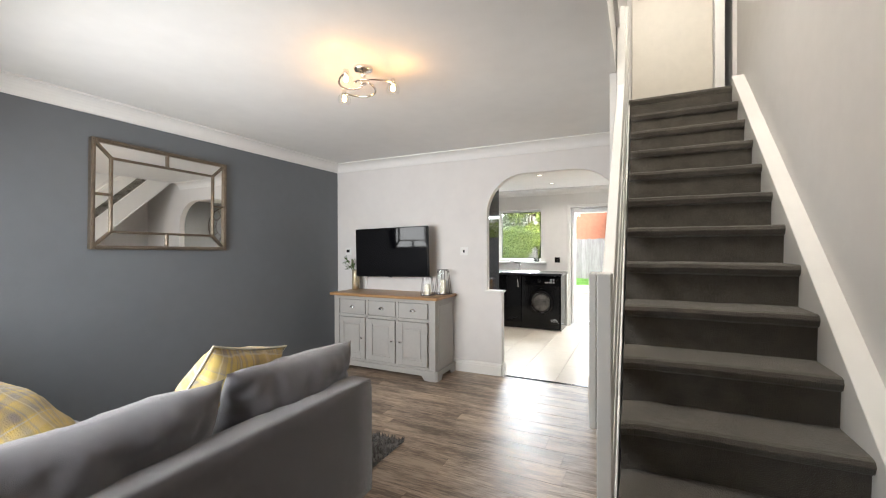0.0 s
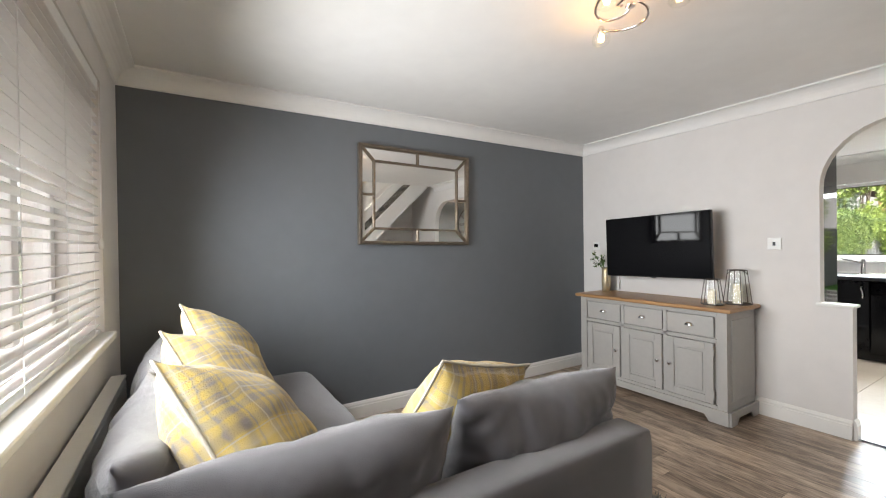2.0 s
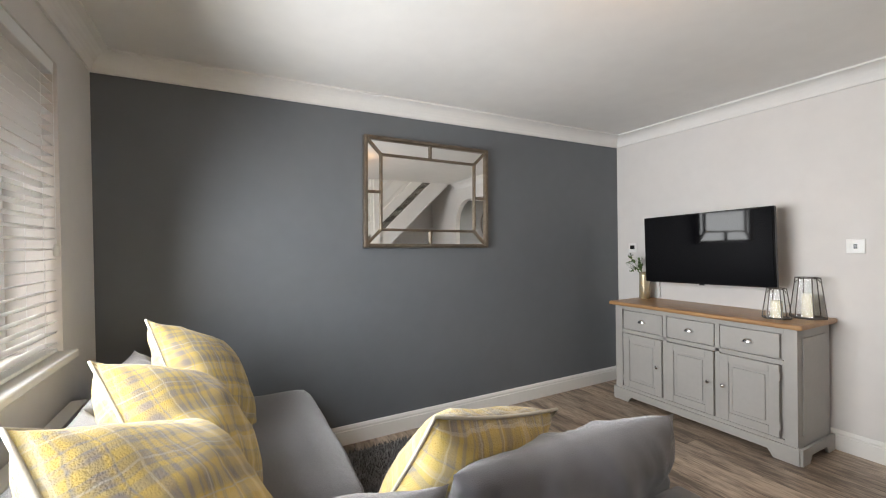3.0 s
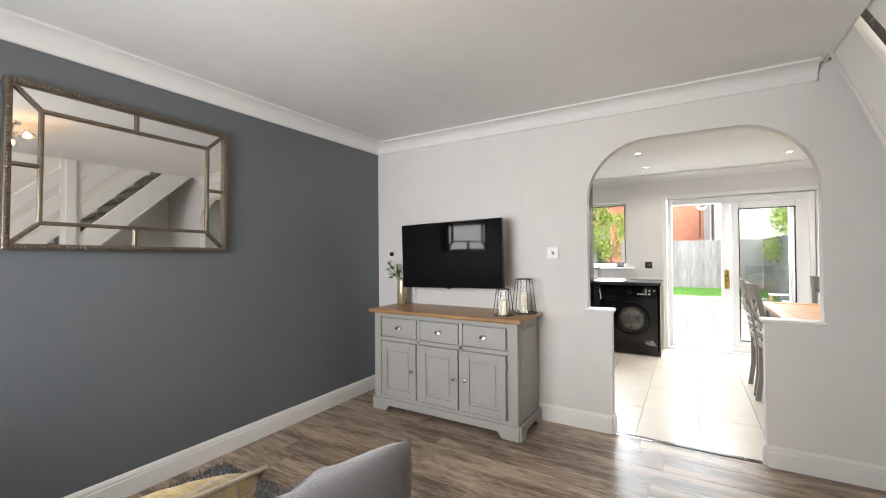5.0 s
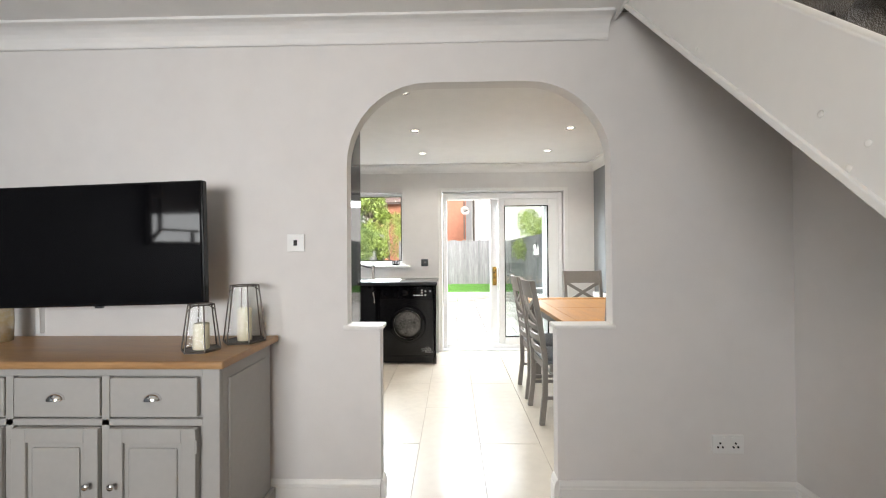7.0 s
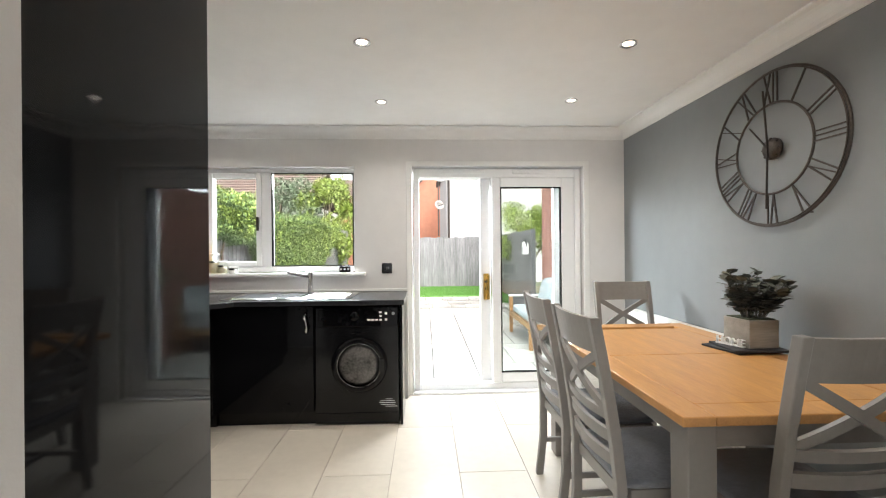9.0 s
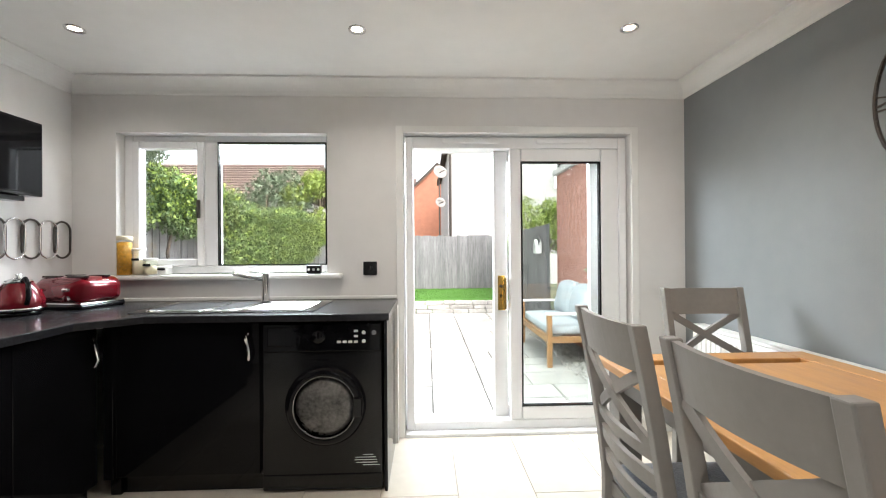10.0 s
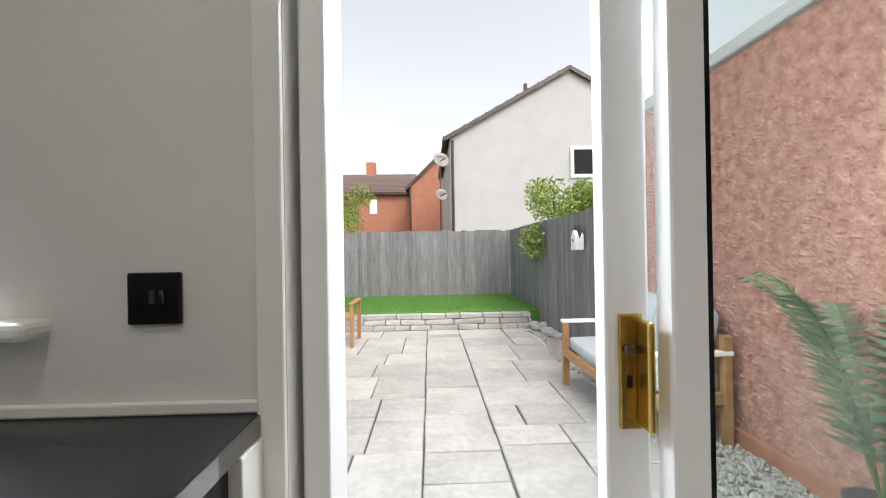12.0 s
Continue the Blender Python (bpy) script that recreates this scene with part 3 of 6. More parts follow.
cz0, cz1, cx0, cx1 = z0 + 0.05, z1 - 0.04, x0 + 0.055, -1.53
for a, b, c, e in ((cx0, cx0 + 0.045, cz0, cz1), (cx1 - 0.045, cx1, cz0, cz1), (cx0 + 0.045, cx1 - 0.045, cz0, cz0 + 0.045), (cx0 + 0.045, cx1 - 0.045, cz1 - 0.045, cz1)):
    part("casement", box(a, b, -0.048, 0.02, c, e, 0.008), UPVC, w)
part("pane", box(cx0 + 0.045, cx1 - 0.045, -0.004, 0.004, cz0 + 0.045, cz1 - 0.045), GLASS, w).visible_shadow = False
part("pane", box(-1.445, x1 - 0.02, -0.004, 0.004, cz0, cz1), GLASS, w).visible_shadow = False
for a, b, c, e in ((-1.446, -1.438, cz0, cz1), (x1 - 0.028, x1 - 0.02, cz0, cz1), (-1.438, x1 - 0.028, cz0, cz0 + 0.007), (-1.438, x1 - 0.028, cz1 - 0.007, cz1)):
    part("gasket", box(a, b, -0.037, -0.006, c, e), BLACK, w, "black rubber gasket")
part("window_handle", box(-1.565, -1.548, -0.075, -0.05, 1.43, 1.55, 0.005), IRON, w, "small dark bronze window handle")
structure("window_sill_kitchen", box(-2.12, -0.62, KY - 0.055, KY + 0.075, 1.035, 1.066, 0.010), GLOSSW, "white painted kitchen window board", "sill")

# ---- sliding patio door ----
w = thing("door_1", "white plastic sliding patio door standing open", "patio door", pose(0, KY + 0.10, 0), kind="structure")
x0, x1, z0, z1 = -0.213, 1.270, 0.02, 1.963
for a, b, c, e in ((x0, x0 + 0.05, z0, z1), (x1 - 0.05, x1, z0, z1), (x0 + 0.05, x1 - 0.05, z0, z0 + 0.055), (x0 + 0.05, x1 - 0.05, z1 - 0.075, z1)):
    part("door_frame", box(a, b, -0.06, 0.09, c, e, 0.006), UPVC, w)
fz0, fz1 = z0 + 0.055, z1 - 0.075
for a, b, c, e in ((0.480, 0.556, fz0, fz1), (1.10, x1 - 0.05, fz0, fz1), (0.556, 1.10, fz0, fz0 + 0.085), (0.556, 1.10, fz1 - 0.085, fz1)):
    part("fixed_sash", box(a, b, -0.055, 0.0, c, e, 0.008), UPVC, w)
part("pane", box(0.556, 1.10, -0.030, -0.022, fz0 + 0.085, fz1 - 0.085), GLASS2, w, "faintly green double glazing").visible_shadow = False
for a, b, c, e in ((0.556, 0.566, fz0 + 0.085, fz1 - 0.085), (1.090, 1.10, fz0 + 0.085, fz1 - 0.085), (0.566, 1.090, fz0 + 0.085, fz0 + 0.095), (0.566, 1.090, fz1 - 0.095, fz1 - 0.085)):
    part("gasket", box(a, b, -0.050, -0.018, c, e), BLACK, w, "black rubber gasket")
for a, b, c, e in ((0.380, 0.477, fz0, fz1), (1.05, 1.14, fz0, fz1), (0.477, 1.05, fz0, fz0 + 0.075), (0.477, 1.05, fz1 - 0.075, fz1)):
    part("sliding_sash", box(a, b, 0.015, 0.065, c, e, 0.008), UPVC, w)
part("pane", box(0.477, 1.05, 0.036, 0.044, fz0 + 0.075, fz1 - 0.075), GLASS2, w, "faintly green double glazing").visible_shadow = False
h = part("door_handle", box(0.408, 0.456, 0.004, 0.015, 0.80, 1.035, 0.003), BRASS, w, "polished brass pull handle")
part("grip", box(0.441, 0.456, -0.045, 0.004, 0.81, 1.025, 0.005), BRASS, h)
part("keyhole", box(0.422, 0.432, 0.001, 0.004, 0.885, 0.91, 0.001), BLACK, h)
part("thumb_latch", box(0.416, 0.436, -0.008, 0.004, 0.955, 0.972, 0.003), IRON, h)
for a in (0.03, 0.66):
    part("trickle_vent", box(a, a + 0.38, -0.075, -0.06, z1 - 0.045, z1 - 0.015, 0.005), UPVC, w, "slim white trickle vent")
structure("door_step", box(-0.22, 1.275, KY - 0.02, KY + 0.30, -0.03, 0.022, 0.004), UPVC, "pale raised door threshold", "threshold")
for nm, a, b, c, e in (("trim_door_left", -0.273, -0.225, 0, 2.02), ("trim_door_right", 1.282, 1.33, 0, 2.02), ("trim_door_top", -0.225, 1.282, 1.975, 2.02)):
    structure(nm, box(a, b, KY - 0.015, KY, c, e, 0.004), GLOSSW, "white architrave around the patio door", "trim")

# ---- front door ----
w = thing("door_2", "white panelled front door", "door", pose(0.35, -2.25, 0), kind="structure")
part("door_leaf", box(0, 0.9, -0.03, 0.03, 0.01, 2.05, 0.004), GLOSSW, w)
for a in (0.12, 0.50):
    for b, c in ((0.15, 0.85), (1.0, 1.85)):
        part("door_panel", box(a, a + 0.28, 0.03, 0.042, b, c, 0.005), GLOSSW, w)
part("door_handle", box(0.06, 0.09, 0.03, 0.08, 1.0, 1.12, 0.006), BRASS, w, "brass handle")

# ---- stairs ----
st = thing("staircase", "carpeted straight staircase with white plank balustrade", "staircase", pose(0.0, 0.0, 0.0), kind="structure")
RISE, GOING, SX0, SX1 = 0.1857, 0.2085, 0.758, 1.451
NY = lambda k: 2.735 - GOING * (13 - k)
for k in range(0, 14):
    y, z = NY(k), 2.539 - RISE * (13 - k)
    prof = [(y + 0.020, z - RISE), (y + 0.012, z - 0.055), (y - 0.006, z - 0.045), (y - 0.016, z - 0.022), (y - 0.010, z - 0.006), (y + 0.006, z), (y + GOING + 0.03, z), (y + GOING + 0.03, z - 0.03), (y + 0.045, z - 0.04), (y + 0.045, z - RISE)]
    bm = bmesh.new()
    cols = 16
    rows_ = []
    for i in range(cols + 1):
        x = SX0 + (SX1 - SX0) * i / cols
        out = -0.030 * math.exp(-i * 0.9) * max(0.0, min(1.0, (9 - k) / 6))
        rows_.append([bm.verts.new((x, a + (out if j < 6 else 0) + 0.005 * noise.noise(Vector((x * 6, a * 9, k))), b + 0.003 * noise.noise(Vector((x * 8, b * 7, k + 9))))) for j, (a, b) in enumerate(prof)])
    for p, q in zip(rows_, rows_[1:]):
        for i in range(len(prof)):
            j = (i + 1) % len(prof)
            bm.faces.new([p[i], p[j], q[j], q[i]])
    bm.faces.new(rows_[0][::-1])
    bm.faces.new(rows_[-1])
    bmesh.ops.recalc_face_normals(bm, faces=bm.faces)
    part("step", bm, CARPET, st, "dark taupe carpeted step")


def raked(y0, y1, z0, lo, hi, xa, xb, slope=0.95, bev=0.004):
    """A sloping board: z0 is its line's height at y = 1.67; lo and hi below and above it."""
    f = lambda y: z0 + slope * (y - 1.67)
    return prism([(y0, f(y0) + lo), (y1, f(y1) + lo), (y1, f(y1) + hi), (y0, f(y0) + hi)], xb - xa, "x", xa, bev)


part("outer_string", raked(0.45, 2.99, 1.352, -0.172, 0.138, 0.703, 0.748), GLOSSW, st, "white gloss stair string")
part("string_moulding", raked(0.45, 2.99, 1.180, -0.004, 0.022, 0.690, 0.703), GLOSSW, st)
part("wall_string", raked(0.0, 2.75, 1.59, -0.35, 0.065, SX1, RX, slope=0.8906), GLOSSW, st, "white wall string")
part("plank_rail", raked(0.312, 2.62, 1.72, -0.09, 0.09, 0.706, 0.744), GLOSSW, st, "wide white plank rail")
part("plank_rail", raked(0.312, 2.62, 1.995, -0.09, 0.09, 0.706, 0.744), GLOSSW, st, "wide white plank rail")
part("plank_rail", raked(0.312, 2.62, 2.27, -0.09, 0.09, 0.706, 0.744), GLOSSW, st, "wide white plank rail")
part("newel_post", box(0.662, 0.702, 1.59, 1.68, 1.188, 2.34, 0.004), GLOSSW, st, "white square newel post")
part("newel_post", box(0.704, 0.746, 1.555, 1.725, 1.2, 2.7, 0.004), GLOSSW, st, "white square newel post")
part("newel_post", box(0.704, 0.746, 0.30, 0.385, 0.0, 1.24, 0.004), GLOSSW, st, "white square newel post")
part("newel_block", box(0.682, 0.704, 0.30, 0.385, 0.77, 1.24, 0.004), GLOSSW, st)
for y, z in ((1.86, 1.36), (1.92, 1.49), (1.78, 1.32), (1.76, 1.44), (1.82, 1.40), (1.50, 1.16), (1.42, 1.09), (2.36, 1.85)):
    part("screw_cap", lathe([(0.008, 0), (0.007, 0.002), (0.003, 0.003)], 10), GLOSSW, st, m=pose(0.703, y, z + 0.03, 0, -90, 0), smooth=True)
part("soffit", raked(0.45, 2.99, 1.180, 0.0, 0.012, 0.748, RX), WALL, st, "white stair soffit")
structure("stairwell_trim", box(0.684, 0.70, -0.02, DY, CZ - 0.004, CZ + 0.24), GLOSSW, "white board lining the stair opening", "trim")

c = thing("understair_cupboard", "low white cupboard under the stairs", "cupboard", pose(0.87, 1.20, 0))
part("side_panel", box(0, 0.60, 0.50, 0.52, 0, 0.79, 0.003), GLOSSW, c)
part("front_panel", box(0, 0.02, 0, 0.50, 0, 0.77, 0.003), GLOSSW, c)
part("top", box(0, 0.60, 0, 0.50, 0.772, 0.79, 0.003), GLOSSW, c)

# ---- radiator under the front window ----
r = thing("radiator", "white panel radiator under the front window", "radiator", pose(-1.35, FY + 0.02, 0.12))
part("panel", box(-0.75, 0.75, 0.02, 0.06, 0.0, 0.55, 0.01), GLOSSW, r)
part("top_grille", box(-0.75, 0.75, 0.0, 0.06, 0.552, 0.57, 0.004), GLOSSW, r)


# ---- living room things ----
# corner sofa: the long side faces the grey wall, the short side stands before the window
sf = thing("corner_sofa", "charcoal grey fabric corner sofa with loose back cushions", "sofa", pose(0, 0, 0))
part("back_panel", soft_box(0.15, 1.51, 0.58, 0.025, 0.004, 10, 1, 0.002), SOFA, sf, smooth=True, m=pose(-0.475, -0.045, 0.08))
part("base", soft_box(0.66, 1.42, 0.24, 0.03, 0.005, 8, 2, 0.003), SOFA, sf, smooth=True, m=pose(-0.89, -0.06, 0.06))
part("base", soft_box(1.30, 0.90, 0.24, 0.03, 0.005, 8, 3, 0.003), SOFA, sf, smooth=True, m=pose(-1.86, -0.40, 0.06))
part("back_panel", soft_box(2.10, 0.13, 0.56, 0.03, 0.004, 10, 4, 0.003), SOFA, sf, smooth=True, m=pose(-1.46, -0.82, 0.08))
part("seat_cushion", soft_box(0.66, 0.68, 0.17, 0.05, 0.02, 10, 5, 0.006), SOFA, sf, smooth=True, m=pose(-0.89, 0.32, 0.29))
part("seat_cushion", soft_box(0.66, 0.70, 0.17, 0.05, 0.02, 10, 6, 0.006), SOFA, sf, smooth=True, m=pose(-0.89, -0.38, 0.29))
part("seat_cushion", soft_box(1.28, 0.80, 0.17, 0.05, 0.02, 12, 7, 0.006), SOFA, sf, smooth=True, m=pose(-1.87, -0.35, 0.29))
for x in (-0.47, -1.2, -2.4):
    for y in (-0.76, 0.0):
        part("foot", lathe([(0.022, 0), (0.026, 0.07)], 12), BLACK, sf, m=pose(x, y, 0))


def loose_cushion(w, h, thick, seed):
    """A stuffed back cushion standing in the xz plane on z = 0: flat middle, pinched corners, drawn folds."""
    n, m_ = 44, 28
    bm = bmesh.new()
    grid = {}
    for s in (1, -1):
        for i in range(n + 1):
            for j in range(m_ + 1):
                u, v = 2 * i / n - 1, 2 * j / m_ - 1
                pinch = 1 - 0.045 * (1 - v * v)
                x, z = u * pinch * w / 2, v * (1 - 0.06 * (1 - u * u) + 0.05 * (v > 0) * noise.noise(Vector((u * 1.7, seed, 3)))) * h / 2
                e = max(0.0, (1 - abs(u) ** 3.4) * (1 - abs(v) ** 2.3)) ** 0.62
                y = s * thick / 2 * e
                if e > 0:
                    corner = min(1.0, abs(u) ** 3 + 0.25)
                    fold = abs(noise.noise(Vector((x * 5 + z * 9 * (1 if u > 0 else -1) + seed * 3, z * 5 - x * 2, s * 2.0))))
                    y += s * min(1, e * 2) * (0.030 * noise.noise(Vector((x * 8 + seed, z * 8, s))) + 0.010 * noise.noise(Vector((x * 21 + seed, z * 19, s))) - 0.16 * corner * max(0.0, 0.16 - fold))
                    x += 0.010 * noise.noise(Vector((x * 8, z * 8, seed))) * e
                if e == 0 and s == -1:
                    grid[s, i, j] = grid[1, i, j]
                else:
                    grid[s, i, j] = bm.verts.new((x, y, z + h / 2))
        for i in range(n):
            for j in range(m_):
                q = [grid[s, i, j], grid[s, i + 1, j], grid[s, i + 1, j + 1], grid[s, i, j + 1]]
                bm.faces.new(q[::-1] if s == 1 else q)
    bmesh.ops.recalc_face_normals(bm, faces=bm.faces)
    return bm


for y, w_, s_, tilt in ((0.385, 0.74, 11, 2), (-0.38, 0.80, 12, 0)):
    part("back_cushion", loose_cushion(w_, 0.43, 0.29, s_), SOFA, sf, "plump loose back cushion with drawn folds", smooth=True, m=pose(-0.715, y, 0.42, 0, 0, 90) @ pose(0, 0, 0, 17, tilt, 0))
for x, s_ in ((-1.06, 13), (-1.84, 14)):
    part("back_cushion", loose_cushion(0.82, 0.45, 0.30, s_), SOFA, sf, "plump loose back cushion with drawn folds", smooth=True, m=pose(x, -0.62, 0.42, 20, 0, 0))

G = "plaid scatter cushions"
TURN_IN = pose(0, 0, 0, 0, 0, -26)
pillow("scatter_cushion", "mustard plaid scatter cushion leaning on the sofa back", pose(-0.88, -0.48, 0.71, 0, 56, 80) @ TURN_IN, 0.57, 0.30, 1, group=G)
pillow("scatter_cushion", "mustard plaid scatter cushion leaning on its neighbour", pose(-1.42, -0.50, 0.70, 0, 56, 78) @ TURN_IN, 0.55, 0.30, 2, group=G)
pillow("scatter_cushion", "mustard plaid scatter cushion against the wall end", pose(-2.00, -0.47, 0.71, 0, 60, 74) @ TURN_IN, 0.55, 0.27, 3, group=G)
pillow("scatter_cushion", "mustard plaid scatter cushion propped between back cushions", pose(-0.80, 0.17, 0.70, 0, -60, 4) @ pose(0, 0, 0, 0, 0, 15), 0.46, 0.24, 4, group=G)

# shaggy rug
bm = bmesh.new()
rng = random.Random(8)
box(-2.42, -0.62, 0.12, 1.36, 0.0, 0.012, 0.004, bm)
me_rug = part("shaggy_rug", bm, RUG)
tagged(me_rug, "dark grey shaggy rug on the laminate floor", "rug")
bm = bmesh.new()
for _ in range(16000):
    x, y = rng.uniform(-2.43, -0.61), rng.uniform(0.11, 1.37)
    a, l, w_ = rng.uniform(0, 6.28), rng.uniform(0.012, 0.03), 0.004
    dx, dy = math.cos(a), math.sin(a)
    lean = rng.uniform(0.2, 1.0)
    vs = [bm.verts.new(p) for p in ((x - dy * w_, y + dx * w_, 0.010), (x + dy * w_, y - dx * w_, 0.010), (x + dx * l * lean, y + dy * l * lean, 0.012 + l))]
    bm.faces.new(vs)
part("pile_surface", bm, RUG, me_rug)

# sideboard
sb = thing("sideboard", "putty grey painted sideboard with an oak top", "sideboard", pose(-1.609, 2.763, 0))
W, D = 0.638, 0.215
part("plinth", prism([(-W, 0), (-W + 0.13, 0), (-W + 0.16, 0.045), (W - 0.16, 0.045), (W - 0.13, 0), (W, 0), (W, 0.10), (-W, 0.10)], 0.02, "y", -D - 0.012, 0.003), PUTTY, sb)
for s in (-1, 1):
    xx = s * (W + 0.005)
    part("side_plinth", prism([(-D, 0), (-D + 0.09, 0), (-D + 0.12, 0.045), (D - 0.12, 0.045), (D - 0.09, 0), (D, 0), (D, 0.10), (-D, 0.10)], 0.018, "x", xx - 0.009, 0.003), PUTTY, sb)
part("body", box(-W + 0.01, W - 0.01, -D + 0.02, D, 0.06, 0.795, 0.003), PUTTY, sb)
part("face_frame", box(-W + 0.01, -W + 0.075, -D, -D + 0.02, 0.10, 0.795, 0.002), PUTTY, sb)
part("face_frame", box(W - 0.075, W - 0.01, -D, -D + 0.02, 0.10, 0.795, 0.002), PUTTY, sb)
for a, b in ((0.10, 0.125), (0.575, 0.60), (0.765, 0.795)):
    part("face_rail", box(-W + 0.075, W - 0.075, -D, -D + 0.02, a, b, 0.002), PUTTY, sb)
cw = (2 * W - 0.15) / 3
for i in range(3):
    x0 = -W + 0.075 + i * cw
    if i:
        part("face_stile", box(x0 - 0.015, x0 + 0.015, -D, -D + 0.02, 0.125, 0.765, 0.002), PUTTY, sb)
    a, b = x0 + 0.020, x0 + cw - 0.020
    dr = part("drawer", box(a, b, -D - 0.004, -D + 0.018, 0.608, 0.757, 0.004), PUTTY, sb, m=pose(0, 0, 0))
    cup = lathe([(0.034, 0.0), (0.034, 0.004), (0.030, 0.016), (0.018, 0.024), (0.004, 0.026)], 20)
    bmesh.ops.bisect_plane(cup, geom=cup.verts[:] + cup.edges[:] + cup.faces[:], plane_co=(0, 0, 0), plane_no=(0, -1, 0), clear_outer=True)
    cup.transform(pose((a + b) / 2, -D - 0.004, 0.675, 90, 0, 0) @ Matrix.Diagonal((1, 0.8, 1, 1)))
    part("cup_handle", cup, CHROME, dr, "chrome cup handle", smooth=True)
    do = part("door", box(a, b, -D - 0.002, -D + 0.018, 0.132, 0.568, 0.003), PUTTY, sb)
    for p, q, r_, t_ in ((a, a + 0.055, 0.132, 0.568), (b - 0.055, b, 0.132, 0.568), (a + 0.055, b - 0.055, 0.132, 0.187), (a + 0.055, b - 0.055, 0.513, 0.568)):
        part("door_rail", box(p, q, -D - 0.014, -D - 0.002, r_, t_, 0.003), PUTTY, do)
    part("raised_panel", box(a + 0.075, b - 0.075, -D - 0.008, -D - 0.002, 0.207, 0.493, 0.005), PUTTY, do)
    kx = (b - 0.028, b - 0.028, a + 0.028)[i]
    kn = lathe([(0.005, 0), (0.005, 0.012), (0.013, 0.018), (0.014, 0.024), (0.008, 0.029)], 16)
    part("knob", kn, CHROME, do, "round chrome knob", smooth=True, m=pose(kx, -D - 0.014, 0.36, 90, 0, 0))
    for z in (0.20, 0.50):
        hx = (a - 0.002, a - 0.002, b + 0.002)[i]
        part("hinge", tube([(hx, -D - 0.010, z - 0.025), (hx, -D - 0.010, z + 0.025)], 0.004, 8), PUTTY, do)
part("side_panel", box(W - 0.012, W - 0.002, -D + 0.06, D - 0.06, 0.16, 0.74, 0.004), PUTTY, sb)
part("top", box(-W - 0.027, W + 0.027, -D - 0.04, D + 0.015, 0.797, 0.827, 0.010, seg=3), OAKX, sb, "oiled oak top with a rounded edge")

# television on its bracket
tv = thing("television", "black flat television on a wall bracket", "television", pose(-1.652, 2.785, 1.268, 0, -1.3, -1.6) @ Matrix.Diagonal((0.925, 1, 0.93, 1)) @ pose(0, 0, -1.248))
part("screen", box(-0.505, 0.505, -0.012, -0.006, 0.972, 1.528, 0.002), SCREEN, tv, "dark glossy screen")
part("bezel", box(-0.515, 0.515, -0.006, 0.028, 0.958, 1.538, 0.006), BLACK, tv)
part("back_housing", box(-0.30, 0.30, 0.028, 0.06, 1.02, 1.42, 0.012), BLACK, tv)
part("logo_bar", box(-0.02, 0.02, -0.013, -0.004, 0.950, 0.960, 0.001), STEEL, tv, "small plain badge")
part("bracket", box(-0.12, 0.12, 0.06, 0.205, 1.10, 1.36, 0.004), BLACK, tv)
part("cable_cover", box(-0.55, -0.525, 0.18, 0.205, 0.80, 1.30, 0.002), PLASTICW, tv)

# bevelled mirror with a beaded frame
mr = thing("wall_mirror", "rectangular wall mirror in a beaded champagne silver frame", "mirror", pose(LX, 0.951, 1.692, 0, 0.9, 90))
MW, MH = 0.505, 0.385
for nm, a, b, c, e in (("frame_side", -MW, -MW + 0.028, -MH, MH), ("frame_side", MW - 0.028, MW, -MH, MH), ("frame_rail", -MW + 0.028, MW - 0.028, -MH, -MH + 0.028), ("frame_rail", -MW + 0.028, MW - 0.028, MH - 0.028, MH)):
    part(nm, box(a, b, -0.045, 0.0, c, e, 0.006), SILVERF, mr)
bead = bmesh.new()
bmesh.ops.create_icosphere(bead, subdivisions=1, radius=0.0075)
bme = bpy.data.meshes.new("bead")
bead.to_mesh(bme)
bead.free()
bme.materials.append(SILVERF)
bme.shade_smooth()
bm = bmesh.new()
for i in range(62):
    for z in (-MH + 0.014, MH - 0.014):
        bm.from_mesh(bme)
        for v in bm.verts[-12:]:
            v.co += Vector((-MW + 0.016 + i * (2 * MW - 0.032) / 61, -0.046, z))
for i in range(48):
    for x in (-MW + 0.014, MW - 0.014):
        bm.from_mesh(bme)
        for v in bm.verts[-12:]:
            v.co += Vector((x, -0.046, -MH + 0.016 + i * (2 * MH - 0.032) / 47))
tagged(part("beading", bm, SILVERF, mr, "row of small beads", smooth=True), kind="stuff")
IW, IH = MW - 0.125, MH - 0.125
part("mirror_glass", box(-IW, IW, -0.026, -0.018, -IH, IH, 0.003), MIRROR, mr, "large middle mirror pane")
inner = MW - 0.028, MH - 0.028
for (nm, pts) in (("top", [(-inner[0], inner[1]), (inner[0], inner[1]), (IW, IH), (-IW, IH)]), ("bottom", [(-inner[0], -inner[1]), (-IW, -IH), (IW, -IH), (inner[0], -inner[1])]), ("left", [(-inner[0], -inner[1]), (-inner[0], inner[1]), (-IW, IH), (-IW, -IH)]), ("right", [(inner[0], -inner[1]), (IW, -IH), (IW, IH), (inner[0], inner[1])])):
    bm = prism(pts, 0.006, "y", -0.024)
    part("border_glass", bm, MIRROR, mr, "bevelled border mirror strip")
sw = 0.007
